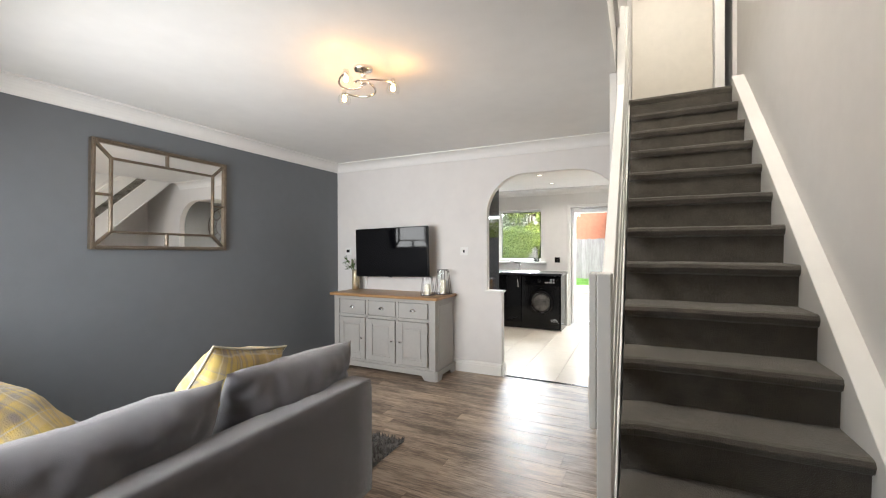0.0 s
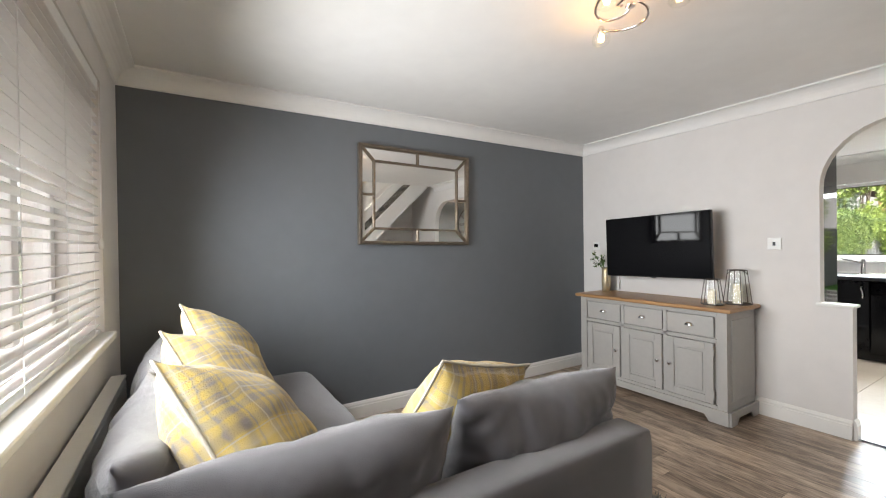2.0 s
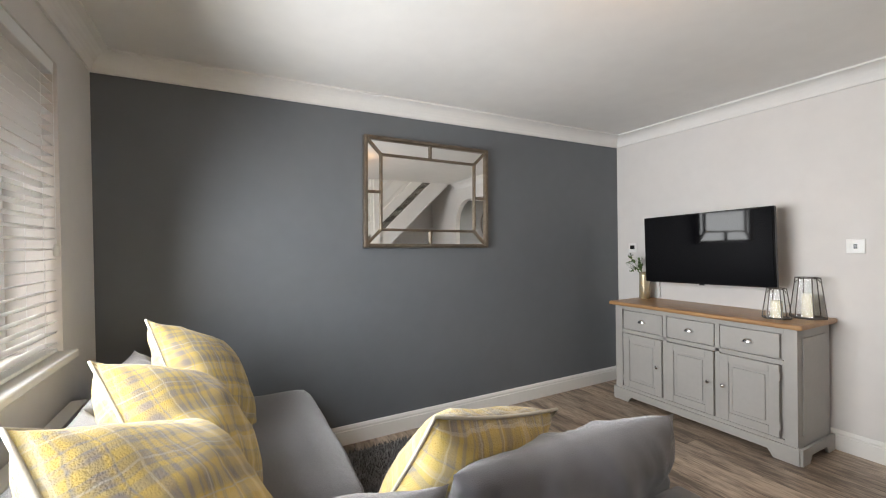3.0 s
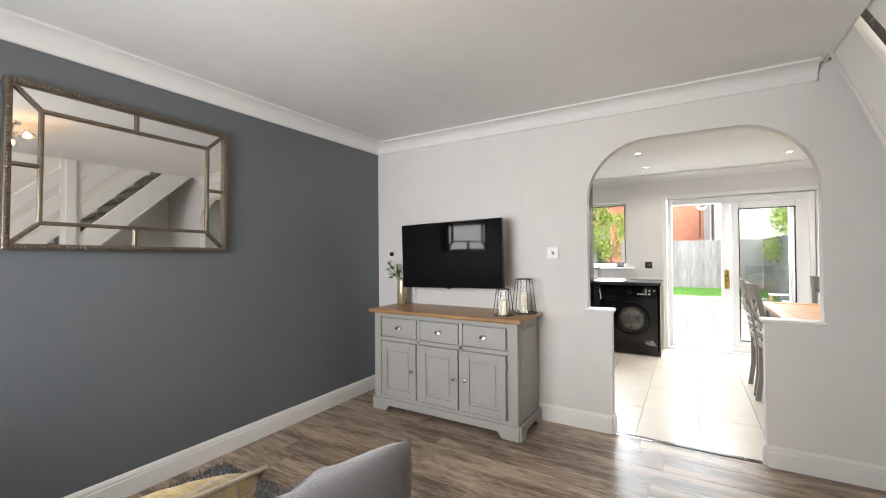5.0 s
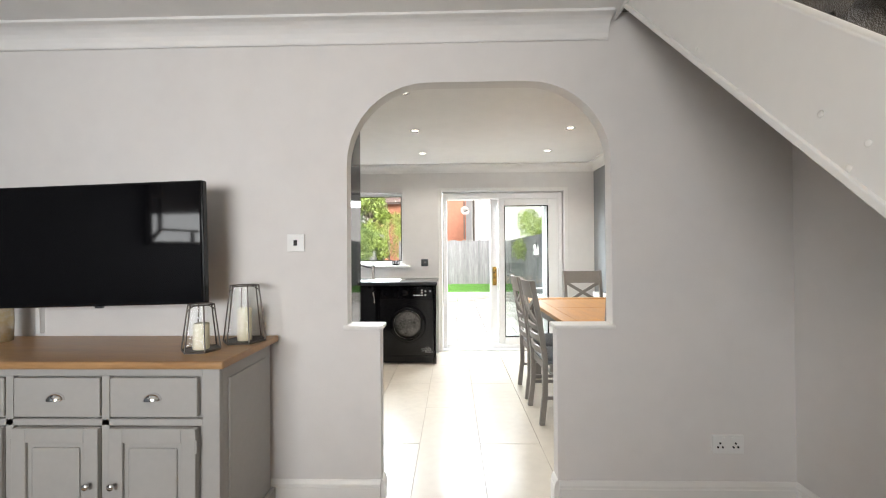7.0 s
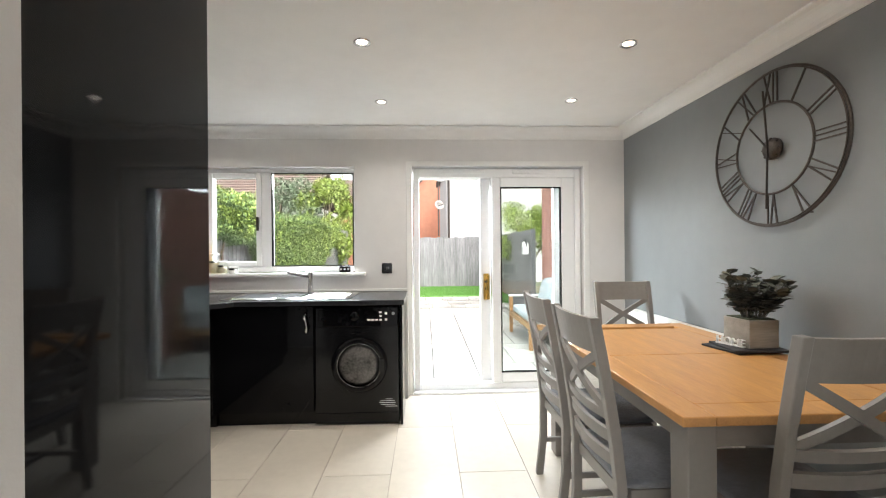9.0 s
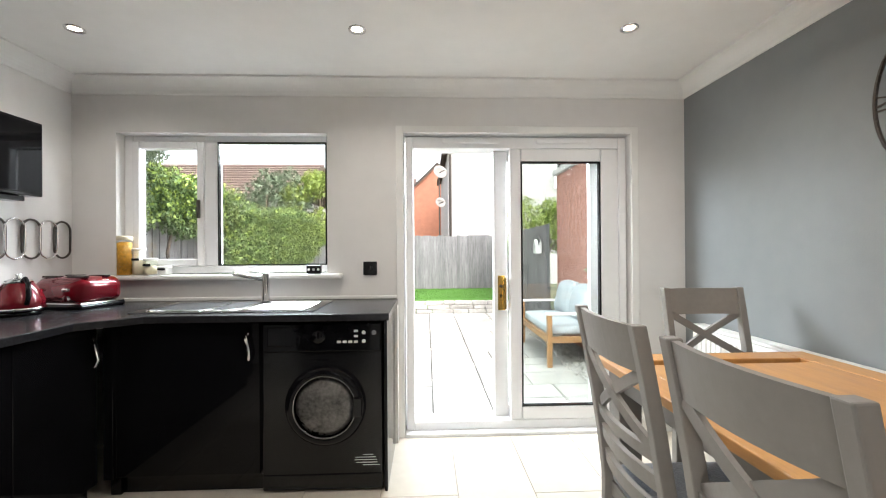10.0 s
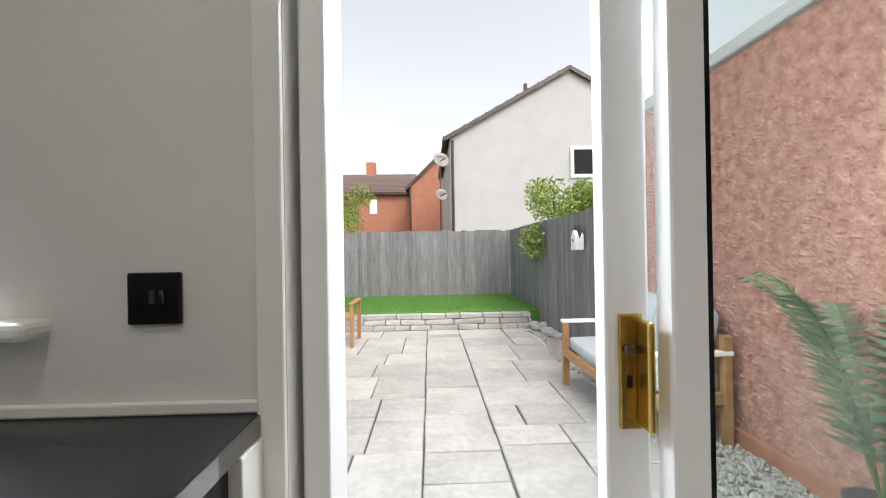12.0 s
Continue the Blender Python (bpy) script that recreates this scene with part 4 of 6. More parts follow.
for a, b in (((-IW, -IH), (IW, -IH)), ((-IW, IH), (IW, IH)), ((-IW, -IH), (-IW, IH)), ((IW, -IH), (IW, IH)), ((-IW, IH), (-inner[0], inner[1])), ((IW, IH), (inner[0], inner[1])), ((-IW, -IH), (-inner[0], -inner[1])), ((IW, -IH), (inner[0], -inner[1])), ((0, IH), (0, inner[1])), ((0, -IH), (0, -inner[1])), ((-IW, 0), (-inner[0], 0)), ((IW, 0), (inner[0], 0))):
    part("glazing_bar", bar((a[0], -0.032, a[1]), (b[0], -0.032, b[1]), 0.016, 0.018, bev=0.004), SILVERF, mr)

# ceiling lamp: three clear shades on curling chrome arms
cl = thing("ceiling_light", "curling chrome three-arm ceiling light with glass shades", "ceiling light", pose(-0.60, 0.90, CZ))
part("ceiling_plate", lathe([(0.055, 0.0), (0.055, -0.012), (0.045, -0.022), (0.014, -0.030), (0.014, -0.080), (0.020, -0.092)], 24), CHROME, cl, smooth=True)
for i, (ang, hot) in enumerate(((277, 1), (12, 0), (165, 0))):
    pts = []
    for j in range(22):
        u = j / 21
        a = radians(ang - 150 + 150 * u)
        r_ = 0.03 + 0.15 * u
        pts.append((r_ * math.cos(a), r_ * math.sin(a), -0.082 - 0.03 * math.sin(u * 2.6)))
    part("arm", tube(pts, 0.006, 8), CHROME, cl, smooth=True)
    e = pts[-1]
    sh = part("shade", lathe([(0.012, 0.012), (0.020, 0.0), (0.034, -0.016), (0.040, -0.036), (0.036, -0.052), (0.024, -0.060)], 14, cap=False), CLEAR, cl, "faceted clear glass shade", m=pose(e[0], e[1], e[2] - 0.005))
    part("lamp_holder", lathe([(0.014, 0.02), (0.014, -0.004), (0.010, -0.012)], 14), CHROME, sh, smooth=True)
    bl_ = lathe([(0.004, -0.012), (0.010, -0.018), (0.013, -0.030), (0.010, -0.042), (0.003, -0.047)], 14)
    part("bulb", bl_, BULB, sh, "glowing warm bulb", smooth=True)
    lamp("bulb_light", "POINT", pose(-0.60 + e[0] * 1.02, 0.90 + e[1] * 1.02, CZ + e[2] - 0.035), 1.3, (1.0, 0.46, 0.11), radius=0.02)


def plate(name, label, cat, m, w, h, material, bits=()):
    t = thing(name, label, cat, m)
    part("face_plate", box(-w / 2, w / 2, -0.010, 0, -h / 2, h / 2, 0.003), material, t)
    for nm, a, b, c, e, mt in bits:
        part(nm, box(a, b, -0.016, -0.009, c, e, 0.001), mt, t)
    return t


plate("light_switch", "white square single light switch", "light switch", pose(-0.861, DY, 1.277), 0.086, 0.086, PLASTICW, [("rocker", -0.008, 0.008, -0.014, 0.014, BLACK)])
plate("thermostat", "small white wall thermostat with grey display", "thermostat", pose(-2.40, DY, 1.275), 0.086, 0.086, PLASTICW, [("display", -0.022, 0.022, -0.015, 0.020, BLACK)])
pins = [("socket_hole", x + a, x + a + 0.006, c, c + 0.008, BLACK) for x in (-0.038, 0.034) for a, c in ((-0.003, 0.002), (-0.014, -0.016), (0.008, -0.016))]
pins += [("socket_switch", x - 0.006, x + 0.006, 0.018, 0.034, PLASTICW) for x in (-0.020, 0.020)]
plate("wall_socket", "white double wall socket above the skirting", "socket", pose(1.205, DY, 0.305), 0.148, 0.088, PLASTICW, pins)

# on the sideboard
TOPZ = 0.827
vs_ = thing("flower_vase", "gold mottled glass vase with white and green stems", "vase", pose(-2.185, 2.86, TOPZ))
part("vase", lathe([(0.030, 0), (0.042, 0.004), (0.044, 0.10), (0.040, 0.20), (0.042, 0.235), (0.038, 0.235), (0.036, 0.20)], 24, cap=False), VASE, vs_, smooth=True)
rng = random.Random(5)
for i in range(9):
    a, l = rng.uniform(0, 6.28), rng.uniform(0.05, 0.13)
    top = (l * math.cos(a), l * math.sin(a), 0.28 + rng.uniform(0.02, 0.13))
    stem = part("stem", tube([(0.01 * math.cos(a), 0.01 * math.sin(a), 0.15), (top[0] * 0.5, top[1] * 0.5, 0.27), top], 0.0018, 5), LEAF, vs_)
    part("leaves", leaf_cloud(14, lambda r, t=top: (t[0] * r.uniform(0.5, 1.1) + r.gauss(0, 0.012), t[1] * r.uniform(0.5, 1.1) + r.gauss(0, 0.012), t[2] - r.uniform(0, 0.07)), 0.032, i), LEAF, stem)
    if i % 3 == 0:
        fl = leaf_cloud(16, lambda r, t=top: (t[0] + r.gauss(0, 0.010), t[1] + r.gauss(0, 0.010), t[2] + r.gauss(0, 0.008)), 0.022, i + 40)
        part("blossom", fl, PLASTICW, stem, "small white blossom")


def lantern(m, h, r0, r1, label):
    t = thing("candle_lantern", label, "lantern", m, group="glass candle lanterns")
    k = 6
    base = [(r0 * math.cos(2 * math.pi * i / k), r0 * math.sin(2 * math.pi * i / k), 0.006) for i in range(k)]
    top = [(r1 * math.cos(2 * math.pi * i / k), r1 * math.sin(2 * math.pi * i / k), h) for i in range(k)]
    part("base", lathe([(r0, 0), (r0, 0.006)], 6), IRON, t)
    for i in range(k):
        j = (i + 1) % k
        part("post", tube([base[i], top[i]], 0.003, 6), IRON, t, "slim dark metal edge")
        part("top_rail", tube([top[i], top[j]], 0.003, 6), IRON, t)
        part("base_rail", tube([base[i], base[j]], 0.003, 6), IRON, t)
        bm = bmesh.new()
        bm.faces.new([bm.verts.new(p) for p in (base[i], base[j], top[j], top[i])])
        bmesh.ops.solidify(bm, geom=bm.faces[:], thickness=0.002)
        part("glass_panel", bm, CLEAR, t, "clear glass side").visible_shadow = False
    part("candle", lathe([(0.030, 0.006), (0.031, 0.010), (0.030, h * 0.58), (0.024, h * 0.60), (0.006, h * 0.585)], 20), WAX, t, "cream pillar candle", smooth=True)
    part("handle", tube([(r1 * math.cos(a), 0, h - 0.002 + 0.03 * math.sin(a)) for a in [radians(15 * i) for i in range(13)]], 0.0025, 6), IRON, t, m=pose(0, 0, -0.03, 0, 0, 30))


lantern(pose(-1.14, 2.69, TOPZ, 0, 0, 12), 0.19, 0.075, 0.050, "short hexagonal glass lantern holding a cream candle")
lantern(pose(-1.045, 2.86, TOPZ, 0, 0, 8), 0.255, 0.092, 0.062, "tall hexagonal glass lantern holding a cream candle")


# ---- kitchen things ----
tu = thing("tall_unit", "tall black gloss appliance housing beside the archway", "tall cupboard", pose(-0.70, DY + DT + 0.012, 0))
part("end_panel", box(-0.02, 0.0, 0, 0.60, 0.0, 2.18, 0.002), BLACKG, tu, "black gloss end panel")
part("carcass", box(-0.60, -0.02, 0.0, 0.575, 0.10, 2.17, 0.002), BLACK, tu)
part("door", box(-0.598, -0.022, 0.58, 0.60, 0.12, 1.30, 0.002), BLACKG, tu)
part("door", box(-0.598, -0.022, 0.58, 0.60, 1.31, 2.17, 0.002), BLACKG, tu)
part("plinth", box(-0.60, -0.02, 0.0, 0.54, 0.0, 0.10), BLACK, tu)


def bow_handle(parent, m, l=0.15):
    pts = [(0, -0.004, -l / 2), (0.003, -0.022, -l / 2 + 0.012), (0.006, -0.030, -l / 4), (0.002, -0.026, 0), (-0.004, -0.030, l / 4), (-0.002, -0.022, l / 2 - 0.012), (0, -0.004, l / 2)]
    b = tube(pts, 0.006, 8)
    for v in b.verts:
        v.co.x *= 1.5
    part("handle", b, CHROME, parent, "bowed chrome handle", smooth=True, m=m)


def base_unit(name, label, m, w, doors, handles, plinth=True, depth=0.56):
    """A base cabinet whose front lies on y = 0 and looks along -y; x from 0 to w."""
    t = thing(name, label, "cabinet", m)
    part("carcass", box(0, w, 0.02, depth, 0.10, 0.862, 0.001), BLACK, t)
    if plinth:
        part("plinth", box(0, w, 0.05, 0.066, 0, 0.10), BLACK, t)
    for (a, b, c, e), h in zip(doors, handles):
        d_ = part("door", box(a + 0.0015, b - 0.0015, 0, 0.019, c, e, 0.003), BLACKG, t, "black gloss door")
        if h:
            hx, hz, turn = h
            bow_handle(d_, pose(hx, 0, hz, 0, turn, 0))
    return t


FRONT = 5.50
base_unit("sink_cabinet", "black gloss double cabinet below the sink", pose(-1.66, FRONT, 0), 0.745, [(0.05, 0.745, 0.10, 0.855)], [(0.695, 0.74, 0)])
base_unit("corner_cabinet", "black gloss corner cabinet door", pose(-1.66, FRONT - 0.021, 0), 0.05, [(0.0, 0.05, 0.10, 0.855)], [None], depth=0.4)
base_unit("drawer_cabinet", "black gloss cabinet along the side wall", pose(-1.665, 4.45, 0, 0, 0, 90), 0.60, [(0, 0.60, 0.10, 0.855)], [(0.30, 0.74, 90)])
base_unit("drawer_cabinet", "black gloss cabinet along the side wall", pose(-1.665, 5.05, 0, 0, 0, 90), 0.405, [(0, 0.405, 0.10, 0.855)], [(0.365, 0.74, 0)])
base_unit("drawer_cabinet", "black gloss cabinet along the side wall", pose(-1.665, 3.80, 0, 0, 0, 90), 0.65, [(0, 0.65, 0.10, 0.855)], [(0.325, 0.74, 90)])

wt = thing("worktop", "charcoal laminate kitchen worktop with a chrome edge strip", "worktop", pose(0, 0, 0))
part("slab", prism([(KL, 3.76), (-1.63, 3.76), (-1.63, 5.28), (-1.45, 5.455), (-0.268, 5.455), (-0.268, KY - 0.001), (KL, KY - 0.001)], 0.036, "z", 0.864, 0.004), WORKTOP, wt)
part("upstand", box(KL + 0.012, -0.268, KY - 0.014, KY - 0.001, 0.900, 0.922, 0.004), GLOSSW, wt, "pale sealant strip along the wall")
part("upstand", box(KL, KL + 0.012, 3.80, KY - 0.001, 0.900, 0.922, 0.004), GLOSSW, wt)
part("end_strip", box(-0.268, -0.265, 5.458, KY - 0.002, 0.866, 0.898), STEEL, wt, "metal end strip")
structure("worktop_end_panel", box(-0.296, -0.280, 5.49, 5.99, 0.0, 0.862, 0.002), BLACKG, "black gloss panel closing the end of the worktop", "panel")
structure("pipe_boxing", box(-0.32, -0.262, 5.995, KY, 0.0, 0.862, 0.003), GLOSSW, "white boxed-in pipe in the corner", "panel")

# sink with drainer and mixer tap
sk = thing("sink", "stainless steel one and a half bowl sink with drainer", "sink", pose(-1.13, 5.775, 0.900))
bm = bmesh.new()
outline = lambda w, d, r, z: [(x, y, z) for x, y in [((w - r) * sx + r * math.cos(a + o), (d - r) * sy + r * math.sin(a + o)) for sx, sy, o in ((1, 1, 0), (-1, 1, math.pi / 2), (-1, -1, math.pi), (1, -1, 1.5 * math.pi)) for a in [radians(22.5 * i) for i in range(5)]]]
part("rim", prism([(x, y) for x, y, z in outline(0.47, 0.235, 0.03, 0)], 0.005, "z", 0.0, 0.002), STEEL, sk)


# Near-black so that the flat bowl plates carry a deep bowl's shade.
BOWLSHADE = mat("bowl_shade_paint", (0.045, 0.045, 0.047), 0.4, 0.0, spec=0.3)


for x, w_ in ((-0.26, 0.16), (-0.015, 0.075)):
    b = bmesh.new()
    ring = [[b.verts.new(p) for p in outline(w_ * s, 0.175 * s, 0.05 * s, z)] for s, z in ((1.05, 0.0052), (1.02, 0.009), (0.98, 0.0058))]
    for p, q in zip(ring, ring[1:]):
        for i in range(20):
            b.faces.new([p[i], p[(i + 1) % 20], q[(i + 1) % 20], q[i]])
    part("bowl_rim", b, CHROME, sk, "pressed steel bowl edge", smooth=True)
    part("bowl", prism([(x_, y_) for x_, y_, _ in outline(w_ * 0.98, 0.172, 0.05, 0)], 0.001, "z", 0.0052), BOWLSHADE, sk, "flat dark plate, shade of a deep bowl in its colour", m=pose(x, 0, 0))
    sk.children[-2].location = (x, 0, 0)
for i in range(9):
    part("drainer_rib", bar((0.10, -0.17 + i * 0.042, 0.006), (0.42, -0.17 + i * 0.042, 0.006), 0.010, 0.006, bev=0.002), CHROME, sk)
tp = thing("mixer_tap", "chrome kitchen mixer tap with a swung spout", "tap", pose(-1.06, 5.955, 0.905))
part("body", lathe([(0.030, 0), (0.028, 0.008), (0.023, 0.014), (0.022, 0.165), (0.018, 0.178)], 20), CHROME, tp, smooth=True)
part("spout", tube([(0, 0, 0.135), (-0.06, -0.045, 0.150), (-0.145, -0.10, 0.178), (-0.152, -0.104, 0.170)], 0.0145, 12), CHROME, tp, smooth=True)
part("lever", bar((0, 0, 0.172), (-0.095, -0.01, 0.197), 0.016, 0.008, bev=0.003), CHROME, tp)

# washing machine
WMGLASS = mat("smoked_door_glass", (0.13, 0.125, 0.12), 0.10, var=0.5, scale=9, spec=0.4)
wm = thing("washing_machine", "black front loading washing machine", "washing machine", pose(-0.905, 5.505, 0))
part("body", box(0.0, 0.598, 0.0, 0.54, 0.012, 0.852, 0.006), BLACK, wm)
part("control_panel", box(0.004, 0.594, -0.010, 0.0, 0.705, 0.848, 0.006), BLACKG, wm, "glossy black control panel")
part("kick_panel", box(0.006, 0.592, -0.006, 0.0, 0.014, 0.088, 0.003), BLACK, wm)
dr = part("door", lathe([(0.198, 0), (0.200, 0.010), (0.190, 0.028), (0.160, 0.036), (0.152, 0.030)], 48, cap=False), BLACKG, wm, "round glossy black door ring", smooth=True, m=pose(0.315, -0.001, 0.435, 90, 0, 0))
part("chrome_ring", lathe([(0.155, 0.026), (0.157, 0.036), (0.152, 0.037), (0.150, 0.028)], 48, cap=False), STEEL, dr, "thin chrome ring", smooth=True)
part("door_glass", lathe([(0.145, 0.020), (0.12, 0.034), (0.08, 0.042), (0.03, 0.045), (0.004, 0.0455)], 40), WMGLASS, dr, "dark domed door glass", smooth=True)
part("door_grip", box(0.14, 0.185, -0.05, 0.05, 0.020, 0.045, 0.008), BLACK, dr)
part("programme_dial", lathe([(0.036, 0), (0.036, 0.014), (0.028, 0.022)], 28), BLACKG, wm, smooth=True, m=pose(0.285, -0.010, 0.782, 90, 0, 0))
part("detergent_drawer", box(0.03, 0.19, -0.014, -0.009, 0.735, 0.83, 0.003), BLACKG, wm)
for i in range(4):
    part("button", box(0.375 + i * 0.028, 0.395 + i * 0.028, -0.013, -0.009, 0.748, 0.760, 0.001), PLASTICW, wm, "small pale button")
for j in range(2):
    part("button", box(0.459, 0.479, -0.013, -0.009, 0.776 + j * 0.026, 0.788 + j * 0.026, 0.001), PLASTICW, wm, "small pale button")
    part("indicator", lathe([(0.010, 0), (0.009, 0.003)], 14), PLASTICW, wm, m=pose(0.508, -0.010, 0.756 + j * 0.044, 90, 0, 0))
part("power_button", lathe([(0.014, 0), (0.012, 0.005)], 16), STEEL, wm, m=pose(0.560, -0.010, 0.800, 90, 0, 0))
for j, (a, b) in enumerate(((0.50, 0.585), (0.465, 0.57), (0.455, 0.57), (0.46, 0.565), (0.50, 0.55))):
    part("label_line", box(a, b, -0.002, 0.0008, 0.128 + j * 0.013, 0.1305 + j * 0.013), PLASTICW, wm, "line of small unreadable print")
part("badge", box(0.26, 0.34, -0.0045, 0.0, 0.658, 0.668, 0.001), STEEL, wm, "small plain badge")

# wall mounted black screen over the side worktop, ring rack, sockets
wt2 = thing("kitchen_television", "black wall-mounted television over the worktop", "television", pose(KL, 5.12, 0, 0, 0, 90))
part("screen", box(-0.30, 0.61, -0.145, -0.138, 1.53, 1.90, 0.003), SCREEN, wt2, "dark glossy screen")
part("bezel", box(-0.31, 0.62, -0.138, -0.03, 1.515, 1.915, 0.006), BLACK, wt2)
part("bracket", box(0.05, 0.35, -0.03, 0.0, 1.60, 1.80), BLACK, wt2)
part("base_rail", box(-0.10, 0.55, -0.11, -0.03, 1.485, 1.513, 0.005), BLACK, wt2)
rk = thing("ring_rack", "chrome wall rack of overlapping oval rings", "wall rack", pose(KL, 5.20, 1.29, 0, 0, 90))
for i in range(9):
    x = 0.02 + i * 0.098
    ov = [(x + 0.055 * math.cos(a), -0.012 - 0.006 * (i % 2), (0.055 * math.sin(a) + (0.055 if math.sin(a) > 0 else -0.055))) for a in [radians(18 * j + 4) for j in range(20)]]
    part("ring", tube(ov, 0.006, 8, closed=True), CHROME if i % 2 else IRON, rk, smooth=True)
kp = plate("kitchen_socket", "black double socket with a plug on the wall", "socket", pose(KL, 5.47, 1.11, 0, 0, 90), 0.148, 0.088, BLACK)
part("plug", box(-0.05, -0.005, -0.045, -0.010, -0.03, 0.02, 0.006), BLACK, kp)
part("plug", box(0.02, 0.062, -0.045, -0.010, -0.03, 0.02, 0.006), BLACK, kp)
plate("kitchen_switch", "black glossy single socket on the wall", "socket", pose(-0.443, KY, 1.097), 0.088, 0.088, BLACK, [("rocker", -0.004, 0.004, -0.008, 0.014, IRON), ("rocker", 0.012, 0.020, -0.008, 0.014, STEEL)])

# kettle and toaster
kt = thing("kettle", "red enamel dome kettle with chrome base ring", "kettle", pose(-2.13, 5.56, 0.900, 0, 0, -30))
part("base", lathe([(0.085, 0), (0.088, 0.018), (0.080, 0.024)], 28), BLACK, kt, smooth=True)
part("body", lathe([(0.092, 0.026), (0.104, 0.034), (0.100, 0.075), (0.083, 0.125), (0.058, 0.160), (0.05, 0.166)], 32), RED, kt, "glossy red enamel body", smooth=True)
part("chrome_ring", lathe([(0.094, 0.024), (0.1055, 0.030), (0.1055, 0.038), (0.10, 0.042)], 32, cap=False), CHROME, kt, smooth=True)
part("lid", lathe([(0.056, 0.164), (0.050, 0.176), (0.022, 0.186), (0.010, 0.188), (0.012, 0.205), (0.004, 0.210)], 24), CHROME, kt, smooth=True)
part("spout", bar((-0.075, 0, 0.115), (-0.112, 0, 0.158), 0.030, 0.026, bev=0.008), CHROME, kt)
part("handle", tube([(0.045, 0, 0.165), (0.085, 0, 0.185), (0.122, 0, 0.160), (0.125, 0, 0.10), (0.100, 0, 0.06)], 0.011, 10), BLACK, kt, smooth=True)
to = thing("toaster", "red enamel four-slice toaster with chrome knobs", "toaster", pose(-2.08, 5.86, 0.900, 0, 0, -12))
part("base", box(-0.17, 0.17, -0.13, 0.13, 0, 0.028, 0.010), BLACK, to)
tb = soft_box(0.33, 0.25, 0.14, 0.045, 0.012, 8, 3, 0.0)
part("body", tb, RED, to, "glossy red enamel body", smooth=True, m=pose(0, 0, 0.028))
part("trim", box(-0.168, 0.168, -0.128, 0.128, 0.026, 0.036, 0.004), CHROME, to)
for x in (-0.085, 0.085):
    part("slot", box(x - 0.055, x + 0.055, -0.09, -0.06, 0.172, 0.182), BLACK, to)
    part("slot", box(x - 0.055, x + 0.055, 0.03, 0.06, 0.172, 0.182), BLACK, to)
    part("lever", box(x - 0.018, x + 0.018, -0.150, -0.125, 0.10, 0.118, 0.005), CHROME, to)
    part("knob", lathe([(0.018, 0), (0.016, 0.016)], 16), CHROME, to, m=pose(x, -0.128, 0.065, 90, 0, 0))

# jars and caddy on the window board
SZ = 1.066
j = thing("pasta_jar", "tall clear jar filled with yellow pasta", "jar", pose(-1.985, KY - 0.005, SZ))
part("jar", lathe([(0.040, 0), (0.042, 0.01), (0.042, 0.215), (0.036, 0.225)], 24), CLEAR, j, smooth=True)
part("contents", lathe([(0.039, 0.004), (0.0395, 0.205), (0.02, 0.212)], 24), PASTA, j, "yellow dried pasta", smooth=True)
part("lid", lathe([(0.043, 0.222), (0.043, 0.245), (0.030, 0.250)], 24), WAX, j, smooth=True)
for x, h, c in ((-1.905, 0.17, PLASTICW), (-1.835, 0.105, WAX), (-1.745, 0.055, PLASTICW)):
    j = thing("storage_jar", "white topped storage jar with a black label", "jar", pose(x, KY + 0.01, SZ), group="storage jars")
    part("jar", lathe([(0.036, 0), (0.038, 0.006), (0.038, h - 0.02), (0.034, h - 0.012)], 22), CLEAR if h > 0.1 else PLASTICW, j, smooth=True)
    part("contents", lathe([(0.035, 0.004), (0.035, h * 0.55), (0.01, h * 0.57)], 22), WAX, j, smooth=True)
    part("lid", lathe([(0.040, h - 0.014), (0.040, h), (0.03, h + 0.003)], 22), PLASTICW, j, smooth=True)
    part("label", box(-0.022, 0.022, -0.041, -0.036, h * 0.55, h * 0.55 + 0.014), BLACK, j, "black label")
j = thing("tealight_holder", "small black and white patterned box", "candle holder", pose(-0.80, KY - 0.005, SZ))
part("holder", box(-0.045, 0.045, -0.022, 0.022, 0, 0.055, 0.004), BLACK, j)
for a in (-0.03, 0.0, 0.03):
    part("pattern_dot", lathe([(0.009, 0), (0.008, 0.002)], 10), PLASTICW, j, m=pose(a, -0.022, 0.028, 90, 0, 0))

# downlights
for x, y in ((-0.42, 4.62), (0.94, 4.60), (-0.413, 5.45), (0.932, 5.40), (-1.785, 5.48), (-1.79, 4.62), (-0.42, 3.75), (0.94, 3.75)):
    t = thing("downlight", "round chrome recessed downlight, switched on", "downlight", pose(x, y, KZ), group="kitchen downlights")
    part("bezel", lathe([(0.044, 0.0), (0.043, -0.006), (0.030, -0.004), (0.028, 0.0)], 28, cap=False), CHROME, t, smooth=True)
    part("lens", lathe([(0.028, -0.001), (0.020, -0.0025), (0.004, -0.003)], 20), DOWNL, t, "bright lamp face", smooth=True)
    lamp("downlight_light", "SPOT", pose(x, y, KZ - 0.012), 18.0, (1.0, 0.95, 0.88), spot=150, radius=0.03)

